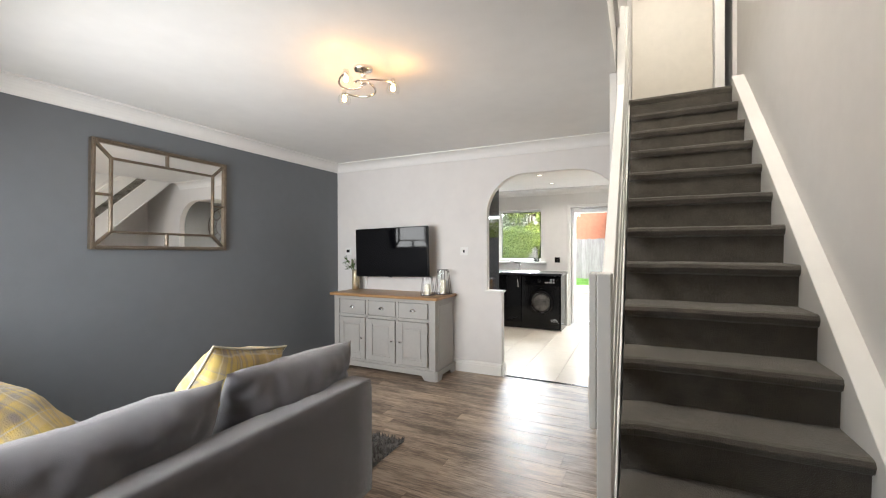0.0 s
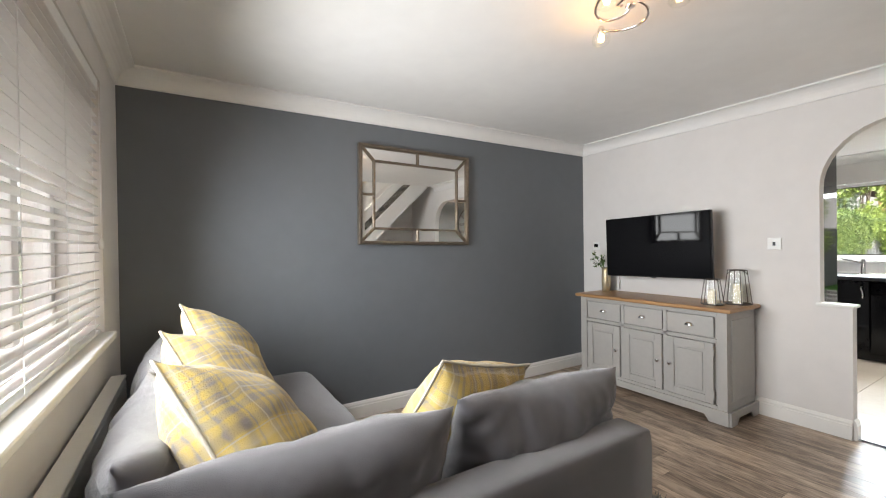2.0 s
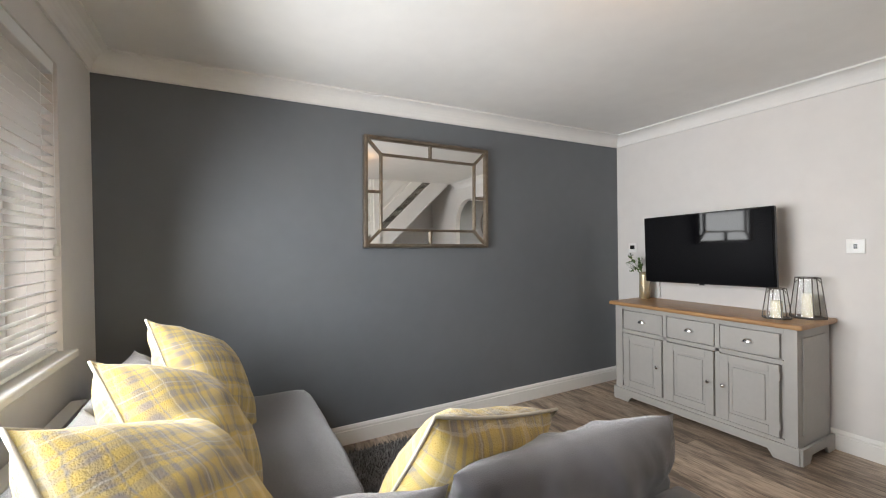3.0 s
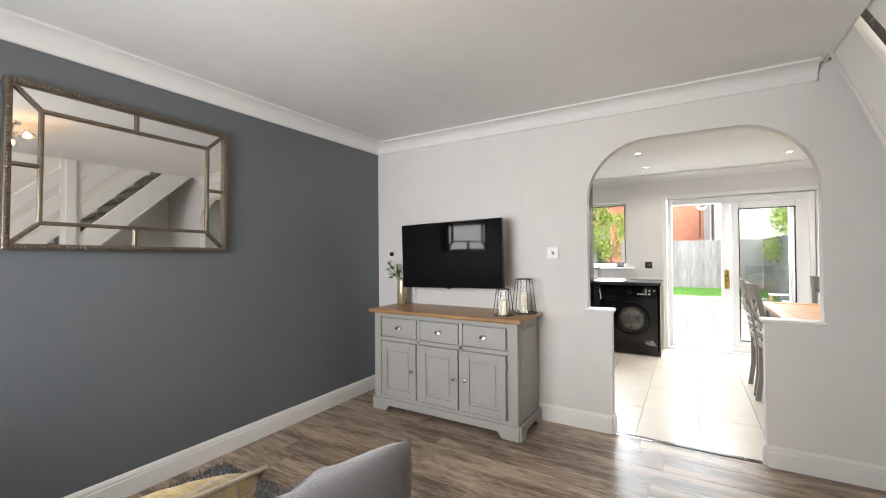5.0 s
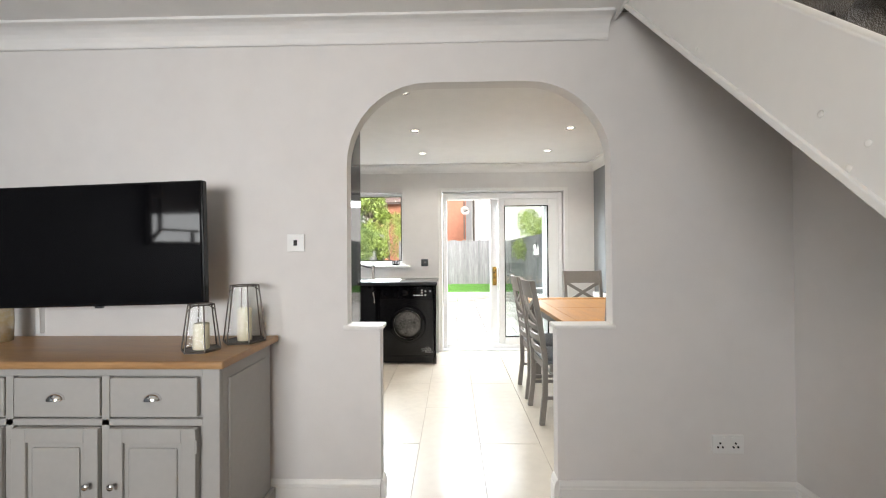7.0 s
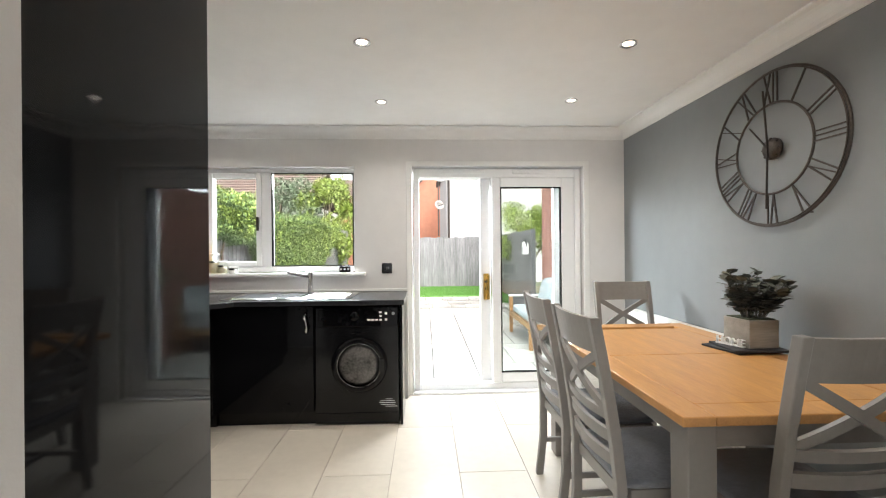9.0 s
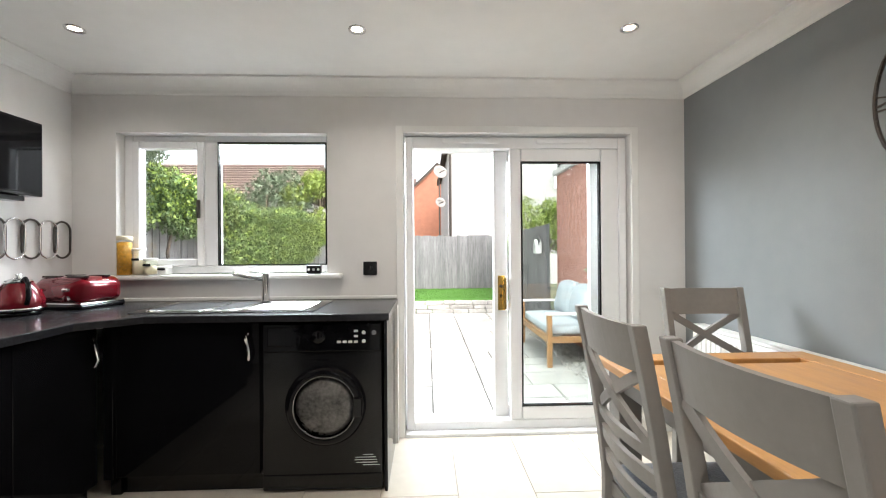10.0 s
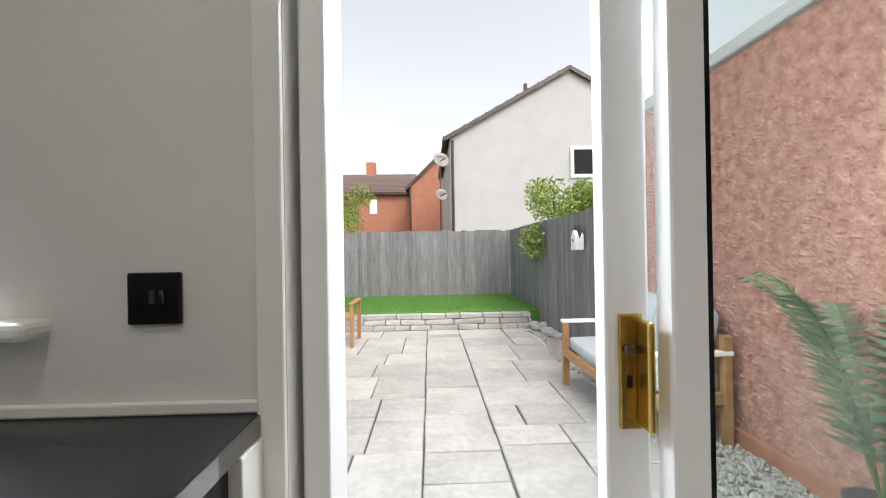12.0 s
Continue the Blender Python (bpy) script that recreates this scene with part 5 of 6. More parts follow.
# ---- dining table and chairs ----
tb = thing("dining_table", "oak topped dining table with grey painted legs", "dining table", pose(0.625, 3.69, 0))
TWD, TLN = 0.90, 1.42
for a, b, c, e in ((0, 0.10, 0, TLN), (TWD - 0.10, TWD, 0, TLN), (0.10, TWD - 0.10, 0, 0.10), (0.10, TWD - 0.10, TLN - 0.10, TLN)):
    part("breadboard_edge", box(a, b, c, e, 0.738, 0.768, 0.004), OAK, tb, "oiled oak edge board")
for a, b in ((0.1005, 0.678), (0.682, 1.2595)):
    part("leaf_board", box(0.1005, TWD - 0.1005, a, b, 0.740, 0.7675, 0.002), OAK, tb, "oiled oak top board")
part("apron", box(0.06, 0.08, 0.13, TLN - 0.13, 0.65, 0.738, 0.002), CHAIRP, tb)
part("apron", box(TWD - 0.08, TWD - 0.06, 0.13, TLN - 0.13, 0.65, 0.738, 0.002), CHAIRP, tb)
part("apron", box(0.13, TWD - 0.13, 0.06, 0.08, 0.65, 0.738, 0.002), CHAIRP, tb)
part("apron", box(0.13, TWD - 0.13, TLN - 0.08, TLN - 0.06, 0.65, 0.738, 0.002), CHAIRP, tb)
for x in (0.04, TWD - 0.13):
    for y in (0.04, TLN - 0.13):
        part("leg", box(x, x + 0.09, y, y + 0.09, 0, 0.738, 0.004), CHAIRP, tb)


def dining_chair(m):
    """Faces +y; its back stands at y = 0."""
    t = thing("dining_chair", "grey painted cross-back dining chair with a tartan seat", "chair", m, group="chairs round the table")
    hw = 0.20

    def back_y(z):
        return -0.005 - 0.09 * max(0, (z - 0.45) / 0.58) ** 1.3

    for s in (-1, 1):
        pts = [(0.02 - 0.05 * (1 - z / 0.45) if z < 0.45 else back_y(z), z) for z in (0, 0.22, 0.45, 0.6, 0.75, 0.9, 1.03)]
        outline_ = [(y - 0.018, z) for y, z in pts] + [(y + 0.020, z) for y, z in reversed(pts)]
        part("back_post", prism(outline_, 0.034, "x", s * hw - 0.017, 0.004), CHAIRP, t)
        part("front_leg", box(s * hw - 0.02, s * hw + 0.02, 0.37, 0.41, 0, 0.43, 0.004), CHAIRP, t)
        part("side_rail", box(s * hw - 0.011, s * hw + 0.011, 0.03, 0.37, 0.38, 0.43, 0.002), CHAIRP, t)
        part("side_stretcher", box(s * hw - 0.009, s * hw + 0.009, 0.0, 0.37, 0.18, 0.205, 0.002), CHAIRP, t)
    part("front_rail", box(-hw, hw, 0.385, 0.405, 0.38, 0.43, 0.002), CHAIRP, t)
    part("rear_rail", box(-hw, hw, 0.0, 0.02, 0.38, 0.43, 0.002), CHAIRP, t)
    part("stretcher", box(-hw + 0.01, hw - 0.01, 0.18, 0.20, 0.18, 0.205, 0.002), CHAIRP, t)

    def curved(z0, z1, depth=0.018):
        b = bmesh.new()
        rows_ = []
        for i in range(11):
            u = -1 + 2 * i / 10
            x = u * (hw - 0.015)
            bow = -0.022 * (1 - u * u)
            rows_.append([b.verts.new((x, back_y(z) + bow + dd, z)) for z, dd in ((z0, -depth / 2), (z1, -depth / 2), (z1, depth / 2), (z0, depth / 2))])
        for p, q in zip(rows_, rows_[1:]):
            for i in range(4):
                b.faces.new([p[i], p[(i + 1) % 4], q[(i + 1) % 4], q[i]])
        b.faces.new(rows_[0][::-1])
        b.faces.new(rows_[-1])
        bmesh.ops.recalc_face_normals(b, faces=b.faces)
        return b

    part("top_rail", curved(0.90, 1.025), CHAIRP, t, "curved top rail")
    part("lower_slat", curved(0.50, 0.545), CHAIRP, t)
    part("lower_slat", curved(0.585, 0.63), CHAIRP, t)
    part("lower_slat", curved(0.665, 0.70), CHAIRP, t)
    for s in (-1, 1):
        b = bmesh.new()
        rows_ = []
        for i in range(9):
            u = i / 8
            c = Vector((s * (hw - 0.02) * (1 - 2 * u), back_y(0.70 + 0.20 * u) - 0.020 * (1 - (1 - 2 * u) ** 2) - 0.004 * s, 0.70 + 0.20 * u))
            n_ = Vector((s * 0.49, 0, 0.87)) * 0.016
            rows_.append([b.verts.new(c + n_ * q + Vector((0, p * 0.007, 0))) for q, p in ((-1, -1), (1, -1), (1, 1), (-1, 1))])
        for p, q in zip(rows_, rows_[1:]):
            for i in range(4):
                b.faces.new([p[i], p[(i + 1) % 4], q[(i + 1) % 4], q[i]])
        b.faces.new(rows_[0][::-1])
        b.faces.new(rows_[-1])
        bmesh.ops.recalc_face_normals(b, faces=b.faces)
        part("cross_bar", b, CHAIRP, t)
    part("seat", soft_box(0.43, 0.42, 0.045, 0.018, 0.012, 8, 2, 0.001), SEATP, t, "dark grey tartan padded seat", smooth=True, m=pose(0, 0.215, 0.43))
    return t


SLIM = Matrix.Diagonal((0.92, 1.0, 0.99, 1))
ch = dining_chair(pose(0.545, 4.62, 0, 0, 0, -90) @ SLIM)
copy_thing(ch, pose(0.55, 4.11, 0, 0, 0, -88))
copy_thing(ch, pose(1.275, 5.29, 0, 0, 0, 180))
copy_thing(ch, pose(1.07, 3.68, 0, 0, 0, 0))

# panel radiator on the grey wall
rd = thing("radiator", "white panel radiator on the grey kitchen wall", "radiator", pose(KR - 0.09, 4.72, 0.13))
part("panel", box(0.0, 0.022, 0, 1.16, 0, 0.60, 0.006), GLOSSW, rd)
part("panel", box(0.05, 0.070, 0, 1.16, 0, 0.60, 0.006), GLOSSW, rd)
part("top_grille", box(-0.004, 0.078, -0.004, 1.164, 0.602, 0.618, 0.004), GLOSSW, rd)
for i in range(28):
    part("flute", box(-0.007, 0.004, 0.035 + i * 0.040, 0.059 + i * 0.040, 0.03, 0.57, 0.005), GLOSSW, rd)
for y in (0.15, 1.0):
    part("bracket", box(0.07, 0.092, y, y + 0.03, 0.05, 0.55), GLOSSW, rd)
part("valve", lathe([(0.012, -0.13), (0.012, 0.0), (0.02, 0.0), (0.02, 0.06), (0.016, 0.07)], 14), PLASTICW, rd, "white radiator valve and pipe", smooth=True, m=pose(0.03, -0.03, 0))

# planter on slate boards with a small word
TT = 0.768
sl = thing("slate_tray", "dark slate place board on the table", "place mat", pose(1.40, 4.45, TT, 0, 0, 12), group="slate boards")
part("board", box(-0.125, 0.125, -0.10, 0.10, 0, 0.010, 0.003), SLATE, sl)
copy_thing(sl, pose(1.415, 4.42, TT + 0.010, 0, 0, -6))
pl = thing("planter", "square washed wood planter with dusty green foliage", "plant", pose(1.435, 4.43, TT + 0.020, 0, 0, 4))
part("pot", prism([(-0.075, -0.075), (0.075, -0.075), (0.075, 0.075), (-0.075, 0.075)], 0.13, "z", 0.0, 0.004), PLANTER, pl, "pale washed wood box")
part("soil", box(-0.066, 0.066, -0.066, 0.066, 0.128, 0.134), SOIL, pl)
rng = random.Random(21)
for i in range(46):
    a, r_ = rng.uniform(0, 6.28), 0.150 * math.sqrt(rng.random())
    tip = Vector((r_ * math.cos(a) * 1.05, r_ * math.sin(a) * 1.05, 0.20 + 0.20 * rng.random() * (1 - r_ / 0.25) + 0.03 * rng.random()))
    root = Vector((tip.x * 0.35, tip.y * 0.35, 0.13))
    stem = part("stem", tube([root, root.lerp(tip, 0.5) + Vector((0, 0, 0.015)), tip], 0.002, 5), LEAFD, pl)
    b = bmesh.new()
    for k in range(11):
        u = 0.25 + 0.75 * k / 10
        c = root.lerp(tip, u)
        an = k * 2.4 + i
        dirv = Vector((math.cos(an), math.sin(an), 0.35 + 0.4 * (u > 0.9))).normalized()
        side = dirv.cross(Vector((0, 0, 1))).normalized()
        up = side.cross(dirv)
        L = 0.050 * rng.uniform(0.7, 1.15)
        vs = [b.verts.new(c + dirv * L * p + side * L * q + up * L * h) for p, q, h in ((0, 0, 0), (0.3, 0.40, 0.05), (0.72, 0.42, 0.03), (1.0, 0, -0.08), (0.72, -0.42, 0.03), (0.3, -0.40, 0.05))]
        b.faces.new(vs)
    part("leaves", b, LEAFD, stem)
hm = thing("home_sign", "white cut-out word standing before the planter", "ornament", pose(1.335, 4.43, TT + 0.021, 0, 0, -72))
tc = bpy.data.curves.new("letters", "FONT")
tc.body, tc.size, tc.extrude, tc.align_x = "HOME", 0.048, 0.006, "CENTER"
tmp = bpy.data.objects.new("letters_tmp", tc)
scene.collection.objects.link(tmp)
bpy.context.view_layer.update()
me_t = bpy.data.meshes.new_from_object(tmp.evaluated_get(bpy.context.evaluated_depsgraph_get()))
bpy.data.objects.remove(tmp)
me_t.materials.append(PLASTICW)
lt = new("letters", me_t)
lt.parent, lt.matrix_basis = hm, pose(0, 0, 0.004, 90, 0, 0)
part("sign_base", box(-0.066, 0.066, -0.008, 0.012, 0, 0.006, 0.001), PLASTICW, hm)

# iron wall clock with roman numerals
ck = thing("wall_clock", "large dark iron skeleton clock with roman numerals", "clock", pose(KR - 0.012, 4.52, 1.745, 0, 0, -90))
R1, R2 = 0.385, 0.225
ring = lambda r: [(r * math.cos(radians(6 * i)), -0.012, r * math.sin(radians(6 * i))) for i in range(60)]
part("outer_ring", tube(ring(R1), 0.007, 8, closed=True), IRON, ck, smooth=True)
part("outer_ring", tube([(p[0] * 0.982, -0.02, p[2] * 0.982) for p in ring(R1)], 0.004, 6, closed=True), IRON, ck, smooth=True)
part("inner_ring", tube(ring(R2), 0.006, 8, closed=True), IRON, ck, smooth=True)
NUM = ["XII", "I", "II", "III", "IV", "V", "VI", "VII", "VIII", "IX", "X", "XI"]
for i, word in enumerate(NUM):
    ang = radians(90 - 30 * i)
    rad, tan_ = Vector((math.cos(ang), 0, math.sin(ang))), Vector((math.sin(ang), 0, -math.cos(ang)))
    widths = {"I": 0.022, "V": 0.048, "X": 0.048}
    total = sum(widths[c] for c in word)
    off = -total / 2
    b = bmesh.new()
    for c in word:
        w_ = widths[c]
        o = off + w_ / 2
        inn, out_ = rad * (R2 + 0.004), rad * (R1 - 0.004)
        lift = Vector((0, -0.012, 0))
        if c == "I":
            bar(inn + tan_ * o + lift, out_ + tan_ * o + lift, 0.007, 0.006, b)
        elif c == "V":
            bar(inn + tan_ * o + lift, out_ + tan_ * (o - w_ * 0.42) + lift, 0.007, 0.006, b)
            bar(inn + tan_ * o + lift, out_ + tan_ * (o + w_ * 0.42) + lift, 0.007, 0.006, b)
        else:
            bar(inn + tan_ * (o - w_ * 0.4) + lift, out_ + tan_ * (o + w_ * 0.4) + lift, 0.007, 0.006, b)
            bar(inn + tan_ * (o + w_ * 0.4) + lift, out_ + tan_ * (o - w_ * 0.4) + lift, 0.007, 0.005, b)
        off += w_
    part("numeral", b, IRON, ck)
part("hub", lathe([(0.055, 0), (0.055, 0.010), (0.046, 0.016), (0.046, 0.022), (0.020, 0.030)], 24), IRON, ck, smooth=True, m=pose(0, 0, 0, 90, 0, 0))
for i in range(8):
    a = radians(45 * i)
    part("hub_rivet", lathe([(0.007, 0), (0.005, 0.005)], 8), IRON, ck, m=pose(0.05 * math.cos(a), -0.014, 0.05 * math.sin(a), 90, 0, 0))
for a, l in ((268, 0.30), (95, 0.30), (130, 0.17)):
    part("clock_hand", bar((0, -0.032, 0), (l * math.cos(radians(a)), -0.032, l * math.sin(radians(a))), 0.010, 0.004, bev=0.001), IRON, ck)
for a in (60, 180, 300):
    part("wall_stud", tube([(R1 * math.cos(radians(a)), -0.012, R1 * math.sin(radians(a))), (R1 * math.cos(radians(a)), 0.012, R1 * math.sin(radians(a)))], 0.004, 6), IRON, ck)
part("hub_stud", tube([(0, 0, 0), (0, 0.012, 0)], 0.02, 8), IRON, ck)


# ---- garden ----
PZ, GY = -0.09, 14.45
structure("patio", box(-1.95, 2.0, 6.36, 12.0, -0.3, PZ - 0.012), JOINT, "dark mortar bed of the patio", "patio")
structure("lawn", box(-1.87, 1.85, 12.05, GY, -0.3, 0.165, 0.01), GRASS, "bright green artificial lawn raised above the patio", "lawn")
bm = bmesh.new()
rng = random.Random(31)
for _ in range(26000):
    x, y = rng.uniform(-1.86, 1.84), rng.uniform(12.06, GY)
    a = rng.uniform(0, 6.28)
    l = rng.uniform(0.015, 0.035)
    vs = [bm.verts.new(p) for p in ((x, y, 0.164), (x + 0.006 * math.cos(a), y + 0.006 * math.sin(a), 0.164), (x + rng.uniform(-0.015, 0.015), y + rng.uniform(-0.015, 0.015), 0.164 + l))]
    bm.faces.new(vs)
tagged(part("grass", bm, GRASS), "short bright green artificial grass blades", "grass", kind="stuff")

sw_ = thing("garden_step", "two low courses of stone edging the lawn", "step", pose(0, 0, 0))
for c_ in range(3):
    x = -1.87
    while x < 1.62:
        w_ = rng.uniform(0.22, 0.5)
        b = box(0, min(w_, 1.65 - x) - 0.012, 0, 0.24, 0, 0.075, 0.012)
        for v in b.verts:
            v.co += Vector((0, 0.012 * noise.noise(v.co * 5 + Vector((x, c_, 0))), 0.008 * noise.noise(v.co * 4 + Vector((c_, x, 5)))))
        part("stone", b, PAVE, sw_, m=pose(x, 11.80 + 0.05 * c_ + rng.uniform(-0.01, 0.01), PZ + 0.080 * c_))
        x += w_
for i in range(10):
    b = bmesh.new()
    bmesh.ops.create_icosphere(b, subdivisions=2, radius=1)
    sc = Vector((rng.uniform(0.06, 0.11), rng.uniform(0.06, 0.10), rng.uniform(0.04, 0.07)))
    for v in b.verts:
        v.co *= 1 + 0.25 * noise.noise(v.co * 1.7 + Vector((i, 0, 0)))
        v.co = Vector((v.co.x * sc.x, v.co.y * sc.y, v.co.z * sc.z))
    o = part("boulder", b, PAVE, smooth=True, m=pose(rng.uniform(1.55, 1.80), 10.9 + i * 0.11, PZ + 0.05))
    tagged(o, "pale rough garden stone lying on gravel", "stone", group="edging stones")


def fence(name, label, a, b, z0, z1, m, seed):
    """Upright boards from a to b along x; the run stands at m."""
    t = thing(name, label, "fence", m)
    r_ = random.Random(seed)
    variants = []
    for k in range(5):
        bb = bmesh.new()
        h = z1 - z0 + r_.uniform(-0.015, 0.015)
        box(0, 0.108, 0, 0.016, 0, h, 0, bb)
        for v in bb.verts:
            v.co.y += 0.008 * (v.co.x / 0.108) + r_.uniform(-0.001, 0.001)
        me = bpy.data.meshes.new("board")
        bb.to_mesh(me)
        bb.free()
        me.materials.append(FENCE)
        variants.append(me)
    x = a
    while x < b:
        o = new("board", r_.choice(variants))
        o.parent = t
        o.matrix_basis = pose(x, r_.uniform(-0.003, 0.003), z0, 0, r_.uniform(-0.25, 0.25), 0)
        x += 0.100
    for z in (z0 + 0.3, z1 - 0.3):
        part("fence_rail", box(a, b, 0.024, 0.065, z, z + 0.075), FENCE, t)
    return t


fence("fence", "weathered grey board fence across the garden end", -1.87, 1.82, 0.0, 1.60, pose(0, GY, 0), 1)
fence("fence", "weathered grey board fence along the garden side", -14.4, -9.75, -0.1, 1.60, pose(1.82, 0, 0, 0, 0, -90), 2)
fence("fence", "weathered grey board fence carrying ivy", 6.4, 14.45, -0.1, 1.80, pose(-2.35, 0, 0, 0, 0, 90), 3)

# ivy over the side fence
iv = thing("ivy", "dense green ivy spilling over the fence", "climbing plant", pose(-2.28, 6.5, 0))


def ivy_at(r):
    y = r.uniform(-0.10, 5.4)
    top = 1.80 + 0.08 * math.sin(y * 2.3) + 0.12 * noise.noise(Vector((y * 3, 1, 0)))
    low = 1.35 - 1.25 * max(0.0, min(1.0, (y - 1.1) / 0.5)) + 1.25 * max(0.0, min(1.0, (y - 3.3) / 1.6)) + 0.25 * noise.noise(Vector((y * 2.2, 5, 0)))
    z = low + (top - low) * r.random() ** 0.8
    d = r.uniform(0, 0.20) + 0.10 * (z > 1.7) * r.random() + 0.06 * noise.noise(Vector((y * 4, z * 4, 2)))
    return d - 0.02 - 0.25 * (z > 1.82) * r.random(), y, z


part("foliage", leaf_cloud(52000, ivy_at, 0.033, 71), LEAF, iv, "overlapping green ivy leaves")
part("young_foliage", leaf_cloud(11000, lambda r: tuple(Vector(ivy_at(r)) + Vector((0.05, 0, 0.02))), 0.032, 72), LEAFY, iv, "fresh yellow-green shoots")
for y in (0.5, 1.6, 2.7, 3.6):
    part("vine_stem", tube([(0.0, y, -0.1), (0.03, y + 0.1, 0.6), (0.02, y - 0.05, 1.2), (0.03, y + 0.1, 1.75)], 0.014, 7), BARK, iv)


def tree(name, label, m, h, r, leaves, material, trunk=0.09, seed=1, size=0.12, low=0.35, cat="tree"):
    t = thing(name, label, cat, m)
    rg = random.Random(seed)
    trunk_bm = lathe([(trunk, -0.15), (trunk * 0.8, h * 0.25), (trunk * 0.5, h * 0.6), (trunk * 0.15, h * 0.9)], 10)
    for v in trunk_bm.verts:
        v.co.x += 0.12 * math.sin(v.co.z * 1.3 + seed) * v.co.z / h
    part("trunk", trunk_bm, BARK, t, smooth=True)
    lobes = []
    for i in range(16):
        a, z = rg.uniform(0, 6.28), h * rg.uniform(low, 0.95)
        rr = r * math.sqrt(max(0.05, 1 - ((z / h - 0.6) / 0.45) ** 2)) * rg.uniform(0.45, 0.9)
        c = Vector((rr * math.cos(a), rr * math.sin(a), z))
        lobes.append((c, r * rg.uniform(0.25, 0.45)))
        part("limb", tube([(0, 0, z * 0.55), tuple(c * 0.6 + Vector((0, 0, z * 0.25))), tuple(c)], trunk * 0.22, 6), BARK, t)

    def at(q):
        c, s = q.choice(lobes)
        d = Vector((q.gauss(0, 1), q.gauss(0, 1), q.gauss(0, 1))).normalized() * s * q.uniform(0.45, 1.05)
        return c + d

    part("crown", leaf_cloud(leaves, at, size, seed), material, t, "uneven crown of many small leaves")
    return t


tree("tree", "tall dark green broadleaf tree behind the fence", pose(-9.5, 15.6, 0), 6.9, 2.0, 30000, LEAFG, 0.14, 3, 0.085)
tree("shrub", "grey-green rounded shrub behind the fence", pose(-3.9, 13.2, 0), 3.2, 1.25, 8000, LEAFG, 0.07, 4, 0.08, 0.3, "shrub")
tree("shrub", "yellow-green conifer-like shrub behind the fence", pose(-2.62, 13.0, 0), 3.1, 0.75, 4500, LEAFY, 0.06, 5, 0.09, 0.3, "shrub")
tree("shrub", "leafy green shrub leaning over the fence", pose(2.35, 12.2, 0), 2.35, 0.85, 9000, LEAFY, 0.05, 6, 0.055, 0.5, "shrub")
tree("shrub", "small autumn-tinted shrub beyond the garden", pose(-2.45, 16.0, 0), 3.6, 0.95, 6000, LEAFY, 0.05, 7, 0.07, 0.3, "shrub")

# gravel border
rng = random.Random(11)
ico = bmesh.new()
bmesh.ops.create_icosphere(ico, subdivisions=1, radius=1)
base = [v.co.copy() for v in ico.verts]
tris = [[v.index for v in f.verts] for f in ico.faces]
ico.free()
verts, faces = [], []
for _ in range(4200):
    y = rng.uniform(6.4, 11.6)
    x = rng.uniform(1.50 + 0.06 * math.sin(y * 3), 1.97)
    s = Vector((rng.uniform(0.010, 0.024), rng.uniform(0.010, 0.024), rng.uniform(0.008, 0.015)))
    q = Euler((rng.uniform(0, 6), rng.uniform(0, 6), rng.uniform(0, 6))).to_matrix()
    o = len(verts)
    zz = PZ - 0.004 + rng.uniform(0, 0.022)
    verts += [tuple(Vector((x, y, zz)) + q @ Vector((c.x * s.x, c.y * s.y, c.z * s.z)) * rng.uniform(0.85, 1.15)) for c in base]
    faces += [[i + o for i in f] for f in tris]
me = bpy.data.meshes.new("gravel")
me.from_pydata(verts, [], faces)
me.materials.append(GRAVEL)
tagged(new("gravel", me), "loose pale grey gravel along the roughcast wall", "gravel", kind="stuff")
structure("gravel_bed", box(1.50, 2.0, 6.36, 11.8, -0.29, PZ - 0.006), GRAVEL, "pale gravel bed", "ground")

# garden sofa
gs = thing("garden_sofa", "teak garden sofa with pale grey cushions", "garden sofa", pose(1.24, 7.84, PZ))
for y in (0.0, 1.24):
    for x in (0.0, 0.60):
        part("leg", box(x, x + 0.055, y, y + 0.05, 0, 0.58 if x == 0 else 0.70, 0.006), TEAK, gs)
    part("arm", box(-0.01, 0.66, y - 0.005, y + 0.055, 0.575, 0.605, 0.006), UPVC, gs, "pale armrest")
    part("side_rail", box(0.055, 0.60, y + 0.005, y + 0.045, 0.27, 0.34, 0.004), TEAK, gs)
part("front_rail", box(0.005, 0.045, 0.05, 1.24, 0.27, 0.34, 0.004), TEAK, gs)
part("rear_rail", box(0.61, 0.65, 0.05, 1.24, 0.27, 0.34, 0.004), TEAK, gs)
for i in range(9):
    part("back_slat", box(0.62, 0.64, 0.10 + i * 0.13, 0.15 + i * 0.13, 0.34, 0.70, 0.003), TEAK, gs)
part("seat_cushion", soft_box(0.58, 1.18, 0.12, 0.04, 0.015, 10, 4, 0.004), OUTFAB, gs, "pale grey seat cushion", smooth=True, m=pose(0.33, 0.645, 0.34))
for y, s in ((0.36, 1), (0.93, 2)):
    part("back_cushion", soft_box(0.15, 0.54, 0.42, 0.06, 0.03, 10, s, 0.008), OUTFAB, gs, "pale grey back cushion", smooth=True, m=pose(0.50, y, 0.45, 0, 14, 0))
ga = thing("garden_chair", "yellow-brown teak garden chair on the patio", "garden chair", pose(-1.62, 10.75, PZ))
for x in (0, 0.58):
    for y in (0, 0.55):
        part("leg", box(x, x + 0.05, y, y + 0.05, 0, 0.56, 0.006), TEAK, ga)
    part("arm", box(x - 0.01, x + 0.06, -0.02, 0.62, 0.56, 0.585, 0.005), TEAK, ga)
